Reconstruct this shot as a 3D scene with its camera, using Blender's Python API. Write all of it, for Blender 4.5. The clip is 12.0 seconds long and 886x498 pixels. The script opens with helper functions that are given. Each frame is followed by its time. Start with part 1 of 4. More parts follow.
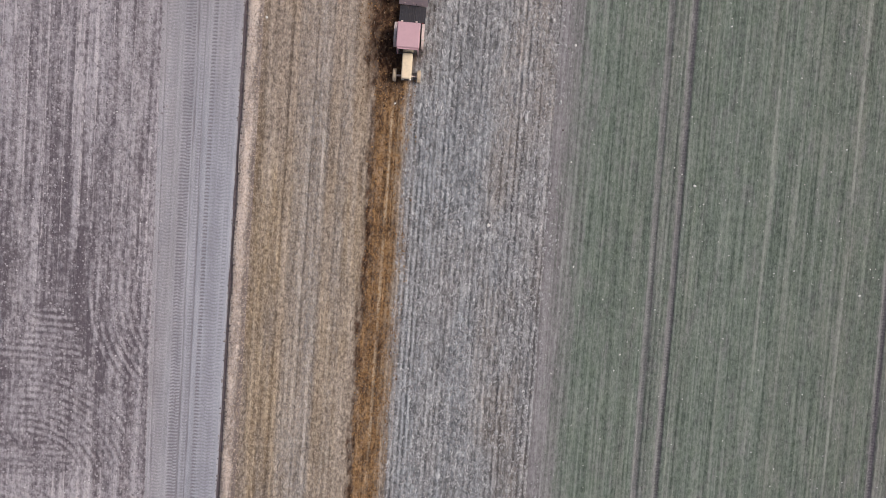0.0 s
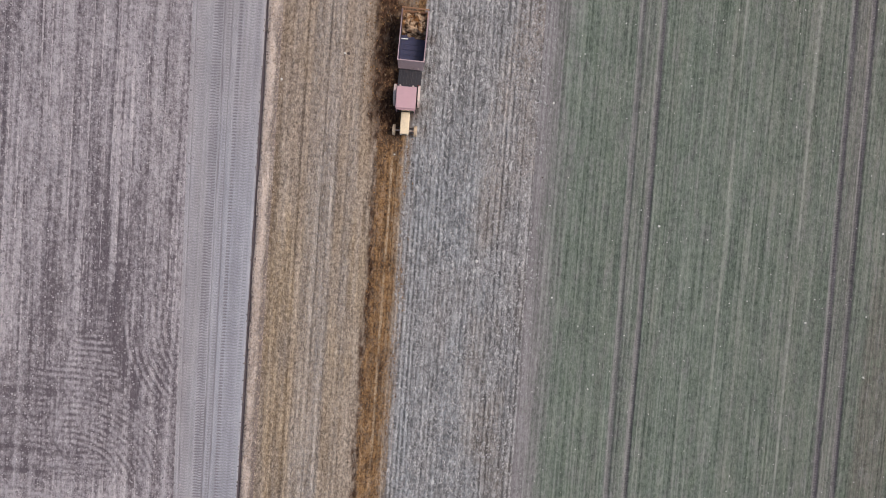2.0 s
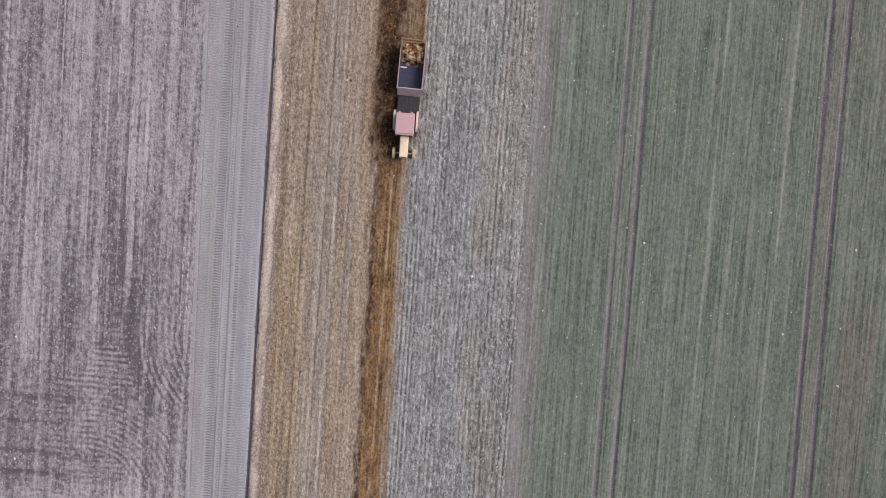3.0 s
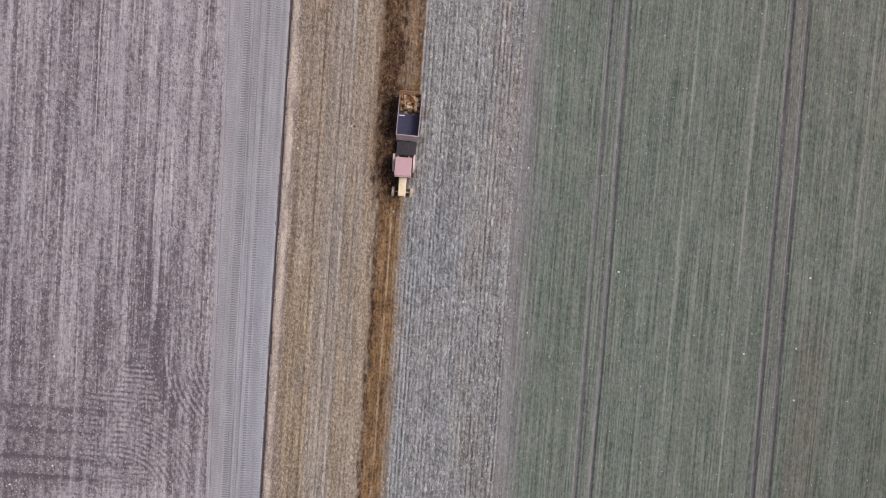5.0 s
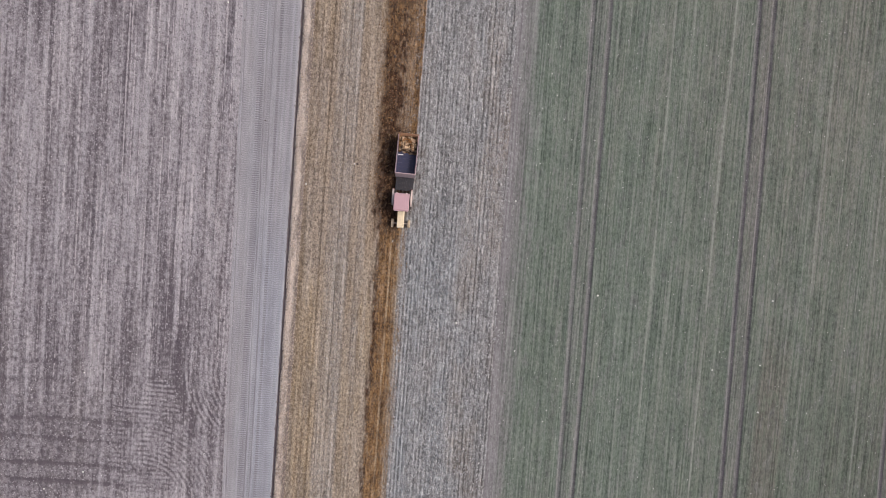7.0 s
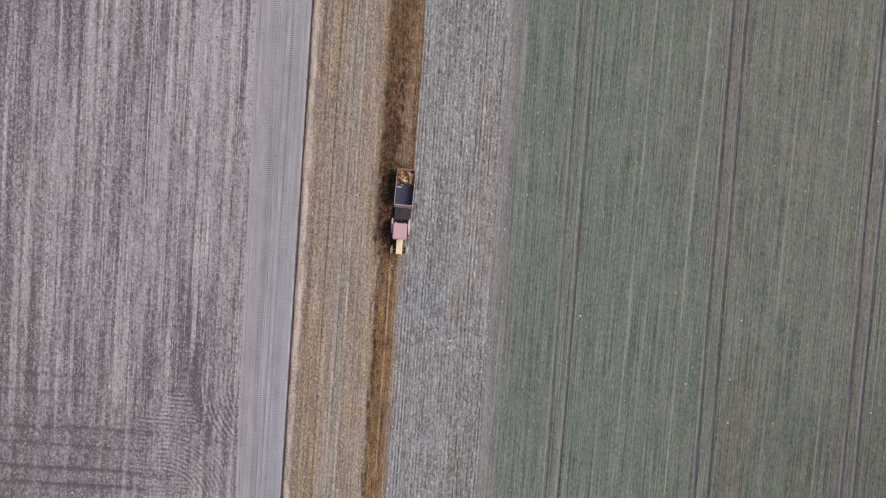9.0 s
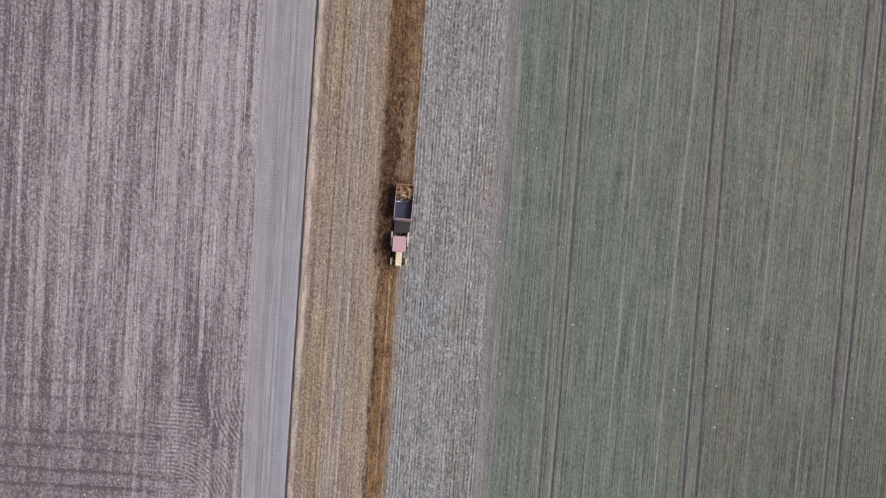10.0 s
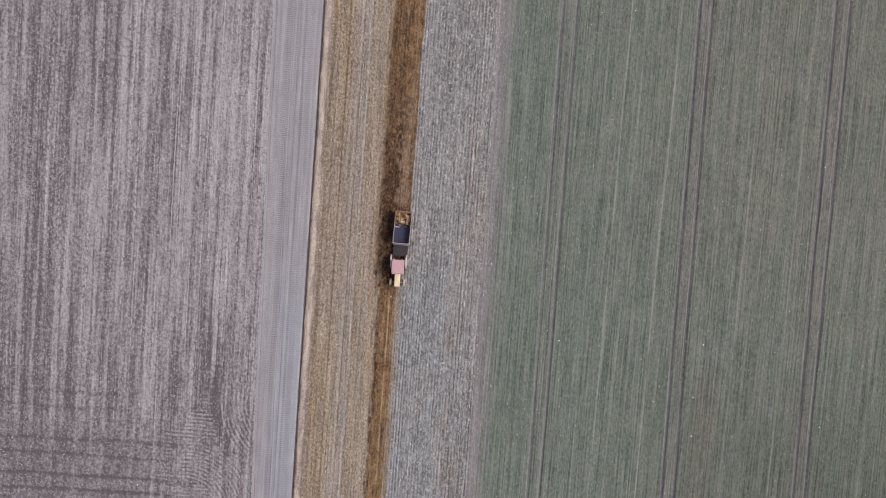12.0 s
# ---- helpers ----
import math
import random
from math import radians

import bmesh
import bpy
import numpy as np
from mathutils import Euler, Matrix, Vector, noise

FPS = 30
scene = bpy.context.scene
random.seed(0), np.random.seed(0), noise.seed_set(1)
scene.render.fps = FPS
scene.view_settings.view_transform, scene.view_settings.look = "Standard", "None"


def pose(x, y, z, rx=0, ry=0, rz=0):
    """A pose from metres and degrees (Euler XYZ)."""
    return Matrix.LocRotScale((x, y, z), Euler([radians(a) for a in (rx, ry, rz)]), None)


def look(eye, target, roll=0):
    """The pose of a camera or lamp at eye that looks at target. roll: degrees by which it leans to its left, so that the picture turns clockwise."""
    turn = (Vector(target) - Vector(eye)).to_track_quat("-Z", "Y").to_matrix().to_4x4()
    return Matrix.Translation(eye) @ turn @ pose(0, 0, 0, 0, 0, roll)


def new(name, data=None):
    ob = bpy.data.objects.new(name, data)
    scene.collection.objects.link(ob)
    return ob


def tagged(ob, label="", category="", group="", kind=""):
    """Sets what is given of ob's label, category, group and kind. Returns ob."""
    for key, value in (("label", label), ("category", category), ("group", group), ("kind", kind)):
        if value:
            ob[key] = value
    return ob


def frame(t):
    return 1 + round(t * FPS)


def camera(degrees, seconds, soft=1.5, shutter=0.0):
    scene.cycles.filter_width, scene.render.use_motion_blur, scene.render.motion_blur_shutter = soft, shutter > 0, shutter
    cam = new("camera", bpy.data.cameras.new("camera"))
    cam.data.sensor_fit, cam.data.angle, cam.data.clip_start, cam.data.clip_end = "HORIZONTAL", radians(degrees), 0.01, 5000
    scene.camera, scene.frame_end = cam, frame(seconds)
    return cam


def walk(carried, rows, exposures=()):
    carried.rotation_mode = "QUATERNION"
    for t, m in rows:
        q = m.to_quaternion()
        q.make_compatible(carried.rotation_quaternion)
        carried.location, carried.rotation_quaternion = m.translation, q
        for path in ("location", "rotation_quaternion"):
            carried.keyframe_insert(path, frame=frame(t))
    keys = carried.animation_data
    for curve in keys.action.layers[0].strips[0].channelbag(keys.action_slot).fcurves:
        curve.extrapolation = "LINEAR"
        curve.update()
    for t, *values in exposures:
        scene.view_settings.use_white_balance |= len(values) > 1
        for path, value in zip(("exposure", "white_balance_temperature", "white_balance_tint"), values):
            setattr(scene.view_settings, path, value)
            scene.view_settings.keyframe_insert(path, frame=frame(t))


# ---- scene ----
cam = camera(70.0, 12.0, soft=0.95)
PATH = [
    (0, 0.0, -7.978, 39.0, -2.737, -2.035, 4.254),
    (1, 0.038, -6.66, 41.561, -2.776, -2.027, 4.265),
    (2, 0.078, -5.338, 44.12, -2.815, -2.019, 4.275),
    (3, 0.121, -4.011, 46.673, -2.853, -2.011, 4.286),
    (4, 0.167, -2.676, 49.22, -2.892, -2.003, 4.297),
    (5, 0.215, -1.338, 51.757, -2.931, -1.995, 4.308),
    (6, 0.267, 0.006, 54.282, -2.969, -1.987, 4.318),
    (7, 0.32, 1.356, 56.793, -3.008, -1.979, 4.329),
    (8, 0.377, 2.712, 59.287, -3.047, -1.971, 4.34),
    (9, 0.436, 4.073, 61.762, -3.085, -1.963, 4.351),
    (10, 0.498, 5.439, 64.217, -3.124, -1.955, 4.361),
    (11, 0.563, 6.811, 66.647, -3.163, -1.947, 4.372),
    (12, 0.63, 8.188, 69.052, -3.201, -1.939, 4.383),
]
walk(cam, [(t, pose(x, y, z, rx, ry, rz)) for t, x, y, z, rx, ry, rz in PATH])

# ---- light: an overcast sky with a weak, wide sun to the east ----
SUN_UP, SUN_FROM = 58.0, 80.0
world = bpy.data.worlds.new("sky")
world.use_nodes = True
scene.world = world
wn = world.node_tree
sky = wn.nodes.new("ShaderNodeTexSky")
sky.sky_type = "NISHITA"
sky.sun_disc = False
sky.sun_elevation, sky.sun_rotation = radians(SUN_UP), radians(SUN_FROM)
sky.air_density, sky.dust_density, sky.ozone_density = 1.0, 5.0, 1.0
wn.links.new(sky.outputs[0], wn.nodes["Background"].inputs[0])
wn.nodes["Background"].inputs[1].default_value = 0.098
sun = new("sun", bpy.data.lights.new("sun", "SUN"))
sun.data.energy, sun.data.angle, sun.data.color = 1.85, radians(22), (1.0, 0.95, 0.94)
away = Vector((math.sin(radians(SUN_FROM)) * math.cos(radians(SUN_UP)), math.cos(radians(SUN_FROM)) * math.cos(radians(SUN_UP)), math.sin(radians(SUN_UP))))
sun.matrix_world = look(away * 100, (0, 0, 0))


# ---- materials ----
ROW = 0.35  # pitch of the stubble rows
class Nodes:
    """A material with short ways to lay its nodes."""

    def __init__(self, name, rough=0.9, metal=0.0, spec=0.25):
        self.mat = bpy.data.materials.new(name)
        self.mat.use_nodes = True
        self.t = self.mat.node_tree
        self.b = self.t.nodes["Principled BSDF"]
        self.b.inputs["Roughness"].default_value = rough
        self.b.inputs["Metallic"].default_value = metal
        self.b.inputs["Specular IOR Level"].default_value = spec
        self.place = self.t.nodes.new("ShaderNodeTexCoord").outputs["Object"]

    def put(self, socket, value):
        if isinstance(value, bpy.types.NodeSocket):
            self.t.links.new(value, socket)
        else:
            socket.default_value = (*value, 1.0) if isinstance(value, tuple) and len(value) == 3 and socket.type == "RGBA" else value

    def size(self, sx, sy=None, sz=None, turn=0.0, shift=0.0):
        """Object coordinates, so scaled that one unit is sx by sy metres."""
        n = self.t.nodes.new("ShaderNodeMapping")
        self.t.links.new(self.place, n.inputs[0])
        n.inputs["Location"].default_value = (shift, shift * 0.7, shift * 0.3)
        n.inputs["Rotation"].default_value = (0, 0, radians(turn))
        n.inputs["Scale"].default_value = (1 / sx, 1 / (sy or sx), 1 / (sz or sx))
        return n.outputs[0]

    def noise(self, vector, detail=3.0, rough=0.55, warp=0.0):
        n = self.t.nodes.new("ShaderNodeTexNoise")
        self.t.links.new(vector, n.inputs["Vector"])
        n.inputs["Scale"].default_value, n.inputs["Detail"].default_value = 1.0, detail
        n.inputs["Roughness"].default_value, n.inputs["Distortion"].default_value = rough, warp
        return n.outputs[0]

    def cells(self, vector, out="Distance"):
        n = self.t.nodes.new("ShaderNodeTexVoronoi")
        self.t.links.new(vector, n.inputs["Vector"])
        n.inputs["Scale"].default_value = 1.0
        return n.outputs[out]

    def attr(self, name):
        n = self.t.nodes.new("ShaderNodeAttribute")
        n.attribute_name = name
        return n.outputs["Fac"]

    def island(self):
        return self.t.nodes.new("ShaderNodeNewGeometry").outputs["Random Per Island"]

    def span(self, value, a, b, c=0.0, d=1.0):
        n = self.t.nodes.new("ShaderNodeMapRange")
        n.interpolation_type = "SMOOTHSTEP"
        for k, v in enumerate((value, a, b, c, d)):
            self.put(n.inputs[k], v)
        return n.outputs[0]

    def calc(self, op, a, b=0.0):
        n = self.t.nodes.new("ShaderNodeMath")
        n.operation = op
        self.put(n.inputs[0], a)
        self.put(n.inputs[1], b)
        return n.outputs[0]

    def mix(self, fac, a, b, blend="MIX"):
        n = self.t.nodes.new("ShaderNodeMix")
        n.data_type, n.blend_type = "RGBA", blend
        self.put(n.inputs[0], fac)
        self.put(n.inputs[6], a)
        self.put(n.inputs[7], b)
        return n.outputs[2]

    def rows(self, pitch, sway=0.15, along=1.6):
        """Drilled rows along y, -1 to 1, that waver a little."""
        n = self.t.nodes.new("ShaderNodeSeparateXYZ")
        self.t.links.new(self.place, n.inputs[0])
        drift = self.calc("MULTIPLY", self.calc("SUBTRACT", self.noise(self.size(0.6, along, shift=71), 2), 0.5), sway * 2)
        return self.calc("SINE", self.calc("MULTIPLY", self.calc("ADD", n.outputs[0], drift), 2 * math.pi / pitch))

    def done(self, colour, height=None, depth=0.02, strength=0.8):
        self.put(self.b.inputs["Base Color"], colour)
        if height is not None:
            n = self.t.nodes.new("ShaderNodeBump")
            n.inputs["Strength"].default_value, n.inputs["Distance"].default_value = strength, depth
            self.t.links.new(height, n.inputs["Height"])
            self.t.links.new(n.outputs[0], self.b.inputs["Normal"])
        return self.mat


def grain(n, small=0.05, mid=0.2):
    """Fine crumbs and clods of soil as a height."""
    return n.calc("ADD", n.calc("MULTIPLY", n.noise(n.size(small, small * 1.6), 2), 0.45), n.noise(n.size(mid, mid * 1.6), 4, 0.65))


def blend(n, *pairs):
    """The weighted sum of several noises, about the middle 0.5 each, so that 0 is the mean."""
    total = None
    for value, weight in pairs:
        v = n.calc("MULTIPLY", n.calc("SUBTRACT", value, 0.5), weight)
        total = v if total is None else n.calc("ADD", total, v)
    return total


def crumbs(n, seed, low, high, sx=0.34, sy=0.5, share=0.3):
    """Scattered pale crumbs: small cells of which only some are lit."""
    v = n.size(sx, sy, shift=seed)
    d = n.span(n.cells(v), low, high, 1.0, 0.0)
    pick = n.t.nodes.new("ShaderNodeSeparateColor")
    n.t.links.new(n.cells(v, "Color"), pick.inputs[0])
    return n.calc("MULTIPLY", d, n.calc("LESS_THAN", pick.outputs[0], share))


def soil_tilled():
    n = Nodes("tilled_soil", 0.95, spec=0.15)
    streak = n.noise(n.size(0.6, 30), 3, 0.55)
    gang = n.noise(n.size(2.4, 60, shift=7), 2)
    blot = n.noise(n.size(0.7, 2.2, shift=3), 3, 0.6)
    clod = n.noise(n.size(0.3, 0.38), 2, 0.7)
    fine = n.noise(n.size(0.11, 0.14, shift=5), 2, 0.7)
    lines = blend(n, (streak, 2.6), (n.noise(n.size(0.22, 9, shift=14), 2), 1.1), (gang, 1.0))
    v = n.calc("ADD", n.calc("MULTIPLY", lines, n.calc("SUBTRACT", 1.0, n.attr("worked"))), blend(n, (blot, 1.2), (n.noise(n.size(3.5, 14, shift=17), 3), 0.5), (clod, 1.85), (fine, 0.8)))
    dry = n.span(n.calc("ADD", v, n.attr("dry")), -0.62, 0.72)
    c = n.mix(dry, (0.125, 0.105, 0.116), (0.412, 0.377, 0.39))
    c = n.mix(n.span(n.noise(n.size(4, 30, shift=11), 2), 0.45, 0.75, 0, 0.35), c, n.mix(dry, (0.145, 0.121, 0.117), (0.425, 0.385, 0.37)))
    thin = n.calc("MULTIPLY", n.span(n.noise(n.size(0.21, 22, shift=51), 2, 0.5), 0.55, 0.68), n.calc("SUBTRACT", 0.75, n.attr("worked")))
    c = n.mix(n.calc("MULTIPLY", thin, n.span(n.calc("ADD", clod, n.attr("dry")), 0.3, 0.65)), c, (0.54, 0.49, 0.495))
    c = n.mix(n.calc("MULTIPLY", crumbs(n, 21, 0.07, 0.17, 0.36, 0.36, 0.26), 0.8), c, (0.66, 0.63, 0.63))
    return n.done(c, grain(n, 0.1, 0.24), 0.15)


def soil_packed():
    n = Nodes("packed_soil", 0.9, spec=0.2)
    streak = n.noise(n.size(0.3, 25), 3)
    blot = n.noise(n.size(0.9, 3), 3)
    fine = n.noise(n.size(0.09, 0.08), 3, 0.7)
    v = n.span(blend(n, (streak, 1.0), (blot, 0.7), (fine, 1.0)), -0.45, 0.45)
    c = n.mix(v, (0.257, 0.256, 0.282), (0.412, 0.41, 0.445))
    c = n.mix(n.attr("dusty"), c, n.mix(v, (0.26, 0.242, 0.25), (0.43, 0.402, 0.412)))
    c = n.mix(n.span(n.attr("print"), 0.0, 0.8, 0.0, 0.95), c, n.mix(fine, (0.13, 0.118, 0.13), (0.26, 0.24, 0.26)))
    c = n.mix(n.calc("MULTIPLY", crumbs(n, 61, 0.06, 0.14, 0.4, 0.4, 0.2), 0.4), c, (0.52, 0.5, 0.52))
    return n.done(c, grain(n, 0.05, 0.16), 0.06)


def verge_dry():
    n = Nodes("dry_grass_sod", 0.95, spec=0.1)
    v = blend(n, (n.noise(n.size(0.12, 0.2), 3, 0.75), 1.4), (n.noise(n.size(0.5, 2.5), 3), 1.3), (n.noise(n.size(0.07, 0.1), 2), 0.8))
    c = n.mix(n.span(n.calc("ADD", v, n.attr("pale")), -0.4, 0.5), (0.2, 0.162, 0.145), (0.72, 0.61, 0.53))
    return n.done(c, grain(n, 0.05, 0.15), 0.1)


def stubble():
    n = Nodes("stubble_ground", 0.95, spec=0.12)
    fine = n.noise(n.size(0.1, 0.16), 2, 0.7)
    worm = n.noise(n.size(0.27, 0.42, shift=8), 2, 0.55, 0.6)
    row = n.noise(n.size(0.24, 9), 2, 0.6)
    blot = n.noise(n.size(0.8, 2.2), 3, 0.6)
    wide = n.noise(n.size(2.5, 14, shift=5), 2)
    drill = n.calc("MULTIPLY", n.rows(ROW), n.span(n.noise(n.size(0.9, 5, shift=73), 2), 0.3, 0.65))
    v = n.span(n.calc("ADD", blend(n, (fine, 0.8), (worm, 1.35), (row, 0.9), (blot, 0.7), (wide, 0.6)), n.calc("ADD", n.attr("lane"), n.calc("MULTIPLY", drill, 0.13))), -0.62, 0.72)
    grey = n.mix(v, (0.11, 0.105, 0.103), (0.475, 0.462, 0.455))
    grey = n.mix(n.span(n.noise(n.size(1.6, 6, shift=15), 3), 0.45, 0.7, 0, 0.6), grey, n.mix(v, (0.118, 0.103, 0.095), (0.5, 0.448, 0.42)))
    grey = n.mix(n.attr("cool"), grey, n.mix(v, (0.107, 0.109, 0.113), (0.45, 0.459, 0.468)))
    grey = n.mix(n.calc("MULTIPLY", n.span(n.noise(n.size(0.22, 0.42, shift=41), 2, 0.6, 0.8), 0.58, 0.7), 0.62), grey, (0.66, 0.645, 0.64))
    plain = n.calc("ADD", blend(n, (fine, 1.0), (n.noise(n.size(0.22, 0.3, shift=27), 2, 0.6, 0.5), 1.7), (row, 0.9), (blot, 0.4), (wide, 0.4)), n.attr("lane"))
    v = n.span(plain, -0.66, 0.74)
    tan = n.mix(v, (0.13, 0.099, 0.076), (0.6, 0.486, 0.376))
    tan = n.mix(n.calc("MULTIPLY", n.span(n.noise(n.size(0.8, 7, shift=2), 3), 0.38, 0.66), n.attr("ochre")), tan, n.mix(v, (0.155, 0.105, 0.062), (0.59, 0.45, 0.295)))
    tan = n.mix(n.attr("ruddy"), tan, n.mix(v, (0.12, 0.085, 0.064), (0.555, 0.432, 0.335)))
    c = n.mix(n.attr("straw"), grey, tan)
    rust = n.noise(n.size(0.26, 6.0, shift=9), 3, 0.6)
    speck = n.noise(n.size(0.16, 0.24, shift=19), 3, 0.75)
    clot = n.noise(n.size(0.55, 1.3, shift=23), 3, 0.6)
    dung = n.mix(n.span(blend(n, (speck, 2.0), (rust, 1.0), (row, 0.5), (clot, 1.2)), -0.46, 0.62), (0.05, 0.027, 0.015), (0.365, 0.216, 0.103))
    dung = n.mix(n.calc("MULTIPLY", n.span(n.noise(n.size(0.13, 12, shift=4), 2), 0.58, 0.7), 0.35), dung, (0.45, 0.32, 0.19))
    c = n.mix(n.attr("dung"), c, dung)
    c = n.mix(n.attr("line"), c, n.mix(speck, (0.3, 0.21, 0.12), (0.66, 0.52, 0.36)))
    # damp manure; beneath the machine this dark colour also stands in for shade
    c = n.mix(n.attr("wet_shade"), c, n.mix(n.span(speck, 0.35, 0.72), (0.026, 0.013, 0.008), (0.115, 0.06, 0.035)))
    c = n.mix(n.calc("MULTIPLY", crumbs(n, 33, 0.08, 0.2, 0.24, 0.36, 0.28), n.calc("SUBTRACT", 0.4, n.calc("MULTIPLY", n.attr("dung"), 0.34))), c, (0.6, 0.52, 0.43))
    h = n.calc("ADD", n.calc("ADD", grain(n, 0.08, 0.2), n.calc("MULTIPLY", worm, 1.1)), n.calc("MULTIPLY", drill, 0.07))
    return n.done(c, h, 0.16)


def wheat():
    n = Nodes("young_wheat", 0.9, spec=0.15)
    fine = n.noise(n.size(0.1, 0.17), 2, 0.7)
    clump = n.noise(n.size(0.22, 0.42, shift=6), 2, 0.6)
    row = n.noise(n.size(0.17, 14), 2, 0.6)
    band = n.noise(n.size(1.3, 70, shift=4), 3, 0.6)
    blot = n.noise(n.size(1.2, 3.0), 4, 0.6)
    v = n.span(blend(n, (fine, 0.9), (clump, 0.95), (row, 1.5), (blot, 0.6)), -0.74, 0.76)
    leaf = n.mix(v, (0.05, 0.067, 0.051), (0.25, 0.284, 0.238))
    # falloff of light towards the south-east, painted into leaf and bare soil
    leaf = n.mix(n.attr("corner_dim"), leaf, n.mix(v, (0.036, 0.049, 0.037), (0.18, 0.208, 0.168)))
    bare = n.mix(v, (0.068, 0.066, 0.055), (0.265, 0.255, 0.218))
    bare = n.mix(n.attr("corner_dim"), bare, n.mix(v, (0.05, 0.05, 0.04), (0.19, 0.186, 0.155)))
    cover = n.span(n.calc("ADD", blend(n, (band, 0.8), (blot, 0.7), (row, 0.4)), n.attr("bare")), -0.3, 0.75)
    c = n.mix(cover, leaf, bare)
    hue = n.noise(n.size(0.5, 1.6, shift=31), 3, 0.6)
    c = n.mix(n.span(hue, 0.5, 0.72, 0.0, 0.55), c, n.mix(v, (0.07, 0.069, 0.068), (0.275, 0.272, 0.258)))
    c = n.mix(n.span(hue, 0.5, 0.3, 0.0, 0.4), c, n.mix(v, (0.05, 0.07, 0.045), (0.235, 0.28, 0.21)))
    c = n.mix(n.attr("fringe"), c, n.mix(v, (0.14, 0.122, 0.125), (0.36, 0.335, 0.34)))
    c = n.mix(n.attr("pale"), c, n.mix(v, (0.2, 0.21, 0.18), (0.42, 0.42, 0.375)))
    c = n.mix(n.attr("rut"), c, n.mix(v, (0.125, 0.115, 0.118), (0.29, 0.268, 0.272)))
    # lug prints, and the shadow of each rut's east wall as dark colour
    c = n.mix(n.attr("tread_shade"), c, n.mix(v, (0.04, 0.035, 0.044), (0.115, 0.1, 0.118)))
    c = n.mix(n.calc("MULTIPLY", crumbs(n, 44, 0.05, 0.1, 0.5, 0.5, 0.12), 0.6), c, (0.5, 0.5, 0.44))
    return n.done(c, grain(n, 0.06, 0.17), 0.05)


def soil_plain():
    n = Nodes("open_soil", 0.95, spec=0.15)
    v = n.noise(n.size(6, 40), 5, 0.6)
    return n.done(n.mix(v, (0.13, 0.11, 0.1), (0.3, 0.27, 0.25)), grain(n, 0.3, 2.0), 0.1)


def soil_furrow():
    n = Nodes("shaded_furrow_soil", 0.95, spec=0.1)
    v = n.noise(n.size(0.12, 0.3), 4, 0.7)
    # soil kept this dark to carry the shadow of the higher verge
    return n.done(n.mix(v, (0.05, 0.04, 0.045), (0.16, 0.13, 0.14)), grain(n), 0.05)


def paint(name, colour, rough=0.5, dirt=(0.2, 0.16, 0.13), amount=0.45, metal=0.0):
    n = Nodes(name, rough, metal, 0.4)
    spots = n.noise(n.size(0.18), 5, 0.65)
    c = n.mix(n.span(spots, 0.42, 0.75, 0.0, amount), colour, dirt)
    c = n.mix(n.span(n.noise(n.size(0.7), 3), 0.3, 0.8, 0.0, 0.3), c, tuple(min(1.0, k * 1.25) for k in colour))
    return n.done(c, n.noise(n.size(0.03), 2), 0.002, 0.4)


# ---- the lie of the land ----
def lattice(x, y, seed):
    """Smooth noise from 0 to 1 on a unit lattice, for whole arrays."""
    xi, yi = np.floor(x).astype(np.int64), np.floor(y).astype(np.int64)
    fx, fy = x - xi, y - yi
    fx, fy = fx * fx * (3 - 2 * fx), fy * fy * (3 - 2 * fy)

    def h(a, b):
        k = (a * 374761393 + b * 668265263 + seed * 974634541) & 0xFFFFFFFF
        k = ((k ^ (k >> 13)) * 1274126177) & 0xFFFFFFFF
        return ((k ^ (k >> 16)) & 0xFFFF) / 65535.0

    low = h(xi, yi) * (1 - fx) + h(xi + 1, yi) * fx
    return low * (1 - fy) + (h(xi, yi + 1) * (1 - fx) + h(xi + 1, yi + 1) * fx) * fy


def rough(x, y, sx, sy, seed, octaves=3, fall=0.55):
    total, weight, most = 0.0, 1.0, 0.0
    for k in range(octaves):
        total = total + weight * lattice(x / sx * 2**k, y / sy * 2**k, seed + 17 * k)
        most += weight
        weight *= fall
    return total / most


def ease(v, a, b):
    u = np.clip((v - a) / (b - a), 0, 1)
    return u * u * (3 - 2 * u)


def bump(v, middle, half):
    return 1 - ease(np.abs(v - middle), half * 0.6, half)


FURROW, VERGE, STRIP, WHEAT = -11.35, -10.25, -16.22, 7.72
# the borders that lean a little against the field: metres across for each metre along
STRIP_LEAN, WHEAT_LEAN = -0.016, -0.008
# wheel ruts in the wheat: place at y = 0, and lean
RUTS = ((14.55, -0.011), (15.99, -0.0075), (29.65, -0.018), (31.03, -0.0185), (44.85, -0.02), (46.25, -0.015))


def near(y):
    return np.clip(y, -45, 45)


def strip_edge(y):
    return STRIP + STRIP_LEAN * near(y)


def wheat_edge(y):
    return WHEAT + WHEAT_LEAN * near(y)


def rut_line(k, y):
    m, lean = RUTS[k]
    return m + lean * near(y) + 0.12 * (rough(y * 0, y, 1, 25, 110 + k // 2) - 0.5)


TRACTOR = (-1.4, 2.83)
# how far the turning marks lie up the field
HEAD = 3.0
# wheel marks across the headland: where each ends, and its place along the field
HEAD_RUTS = ((-27.0, -17.1, 0.5), (-28.5, -18.7, 0.5), (-20.5, -22.2, 0.7), (-21.5, -23.85, 0.7), (-20.5, -26.3, 0.9), (-20.8, -27.9, 0.9))


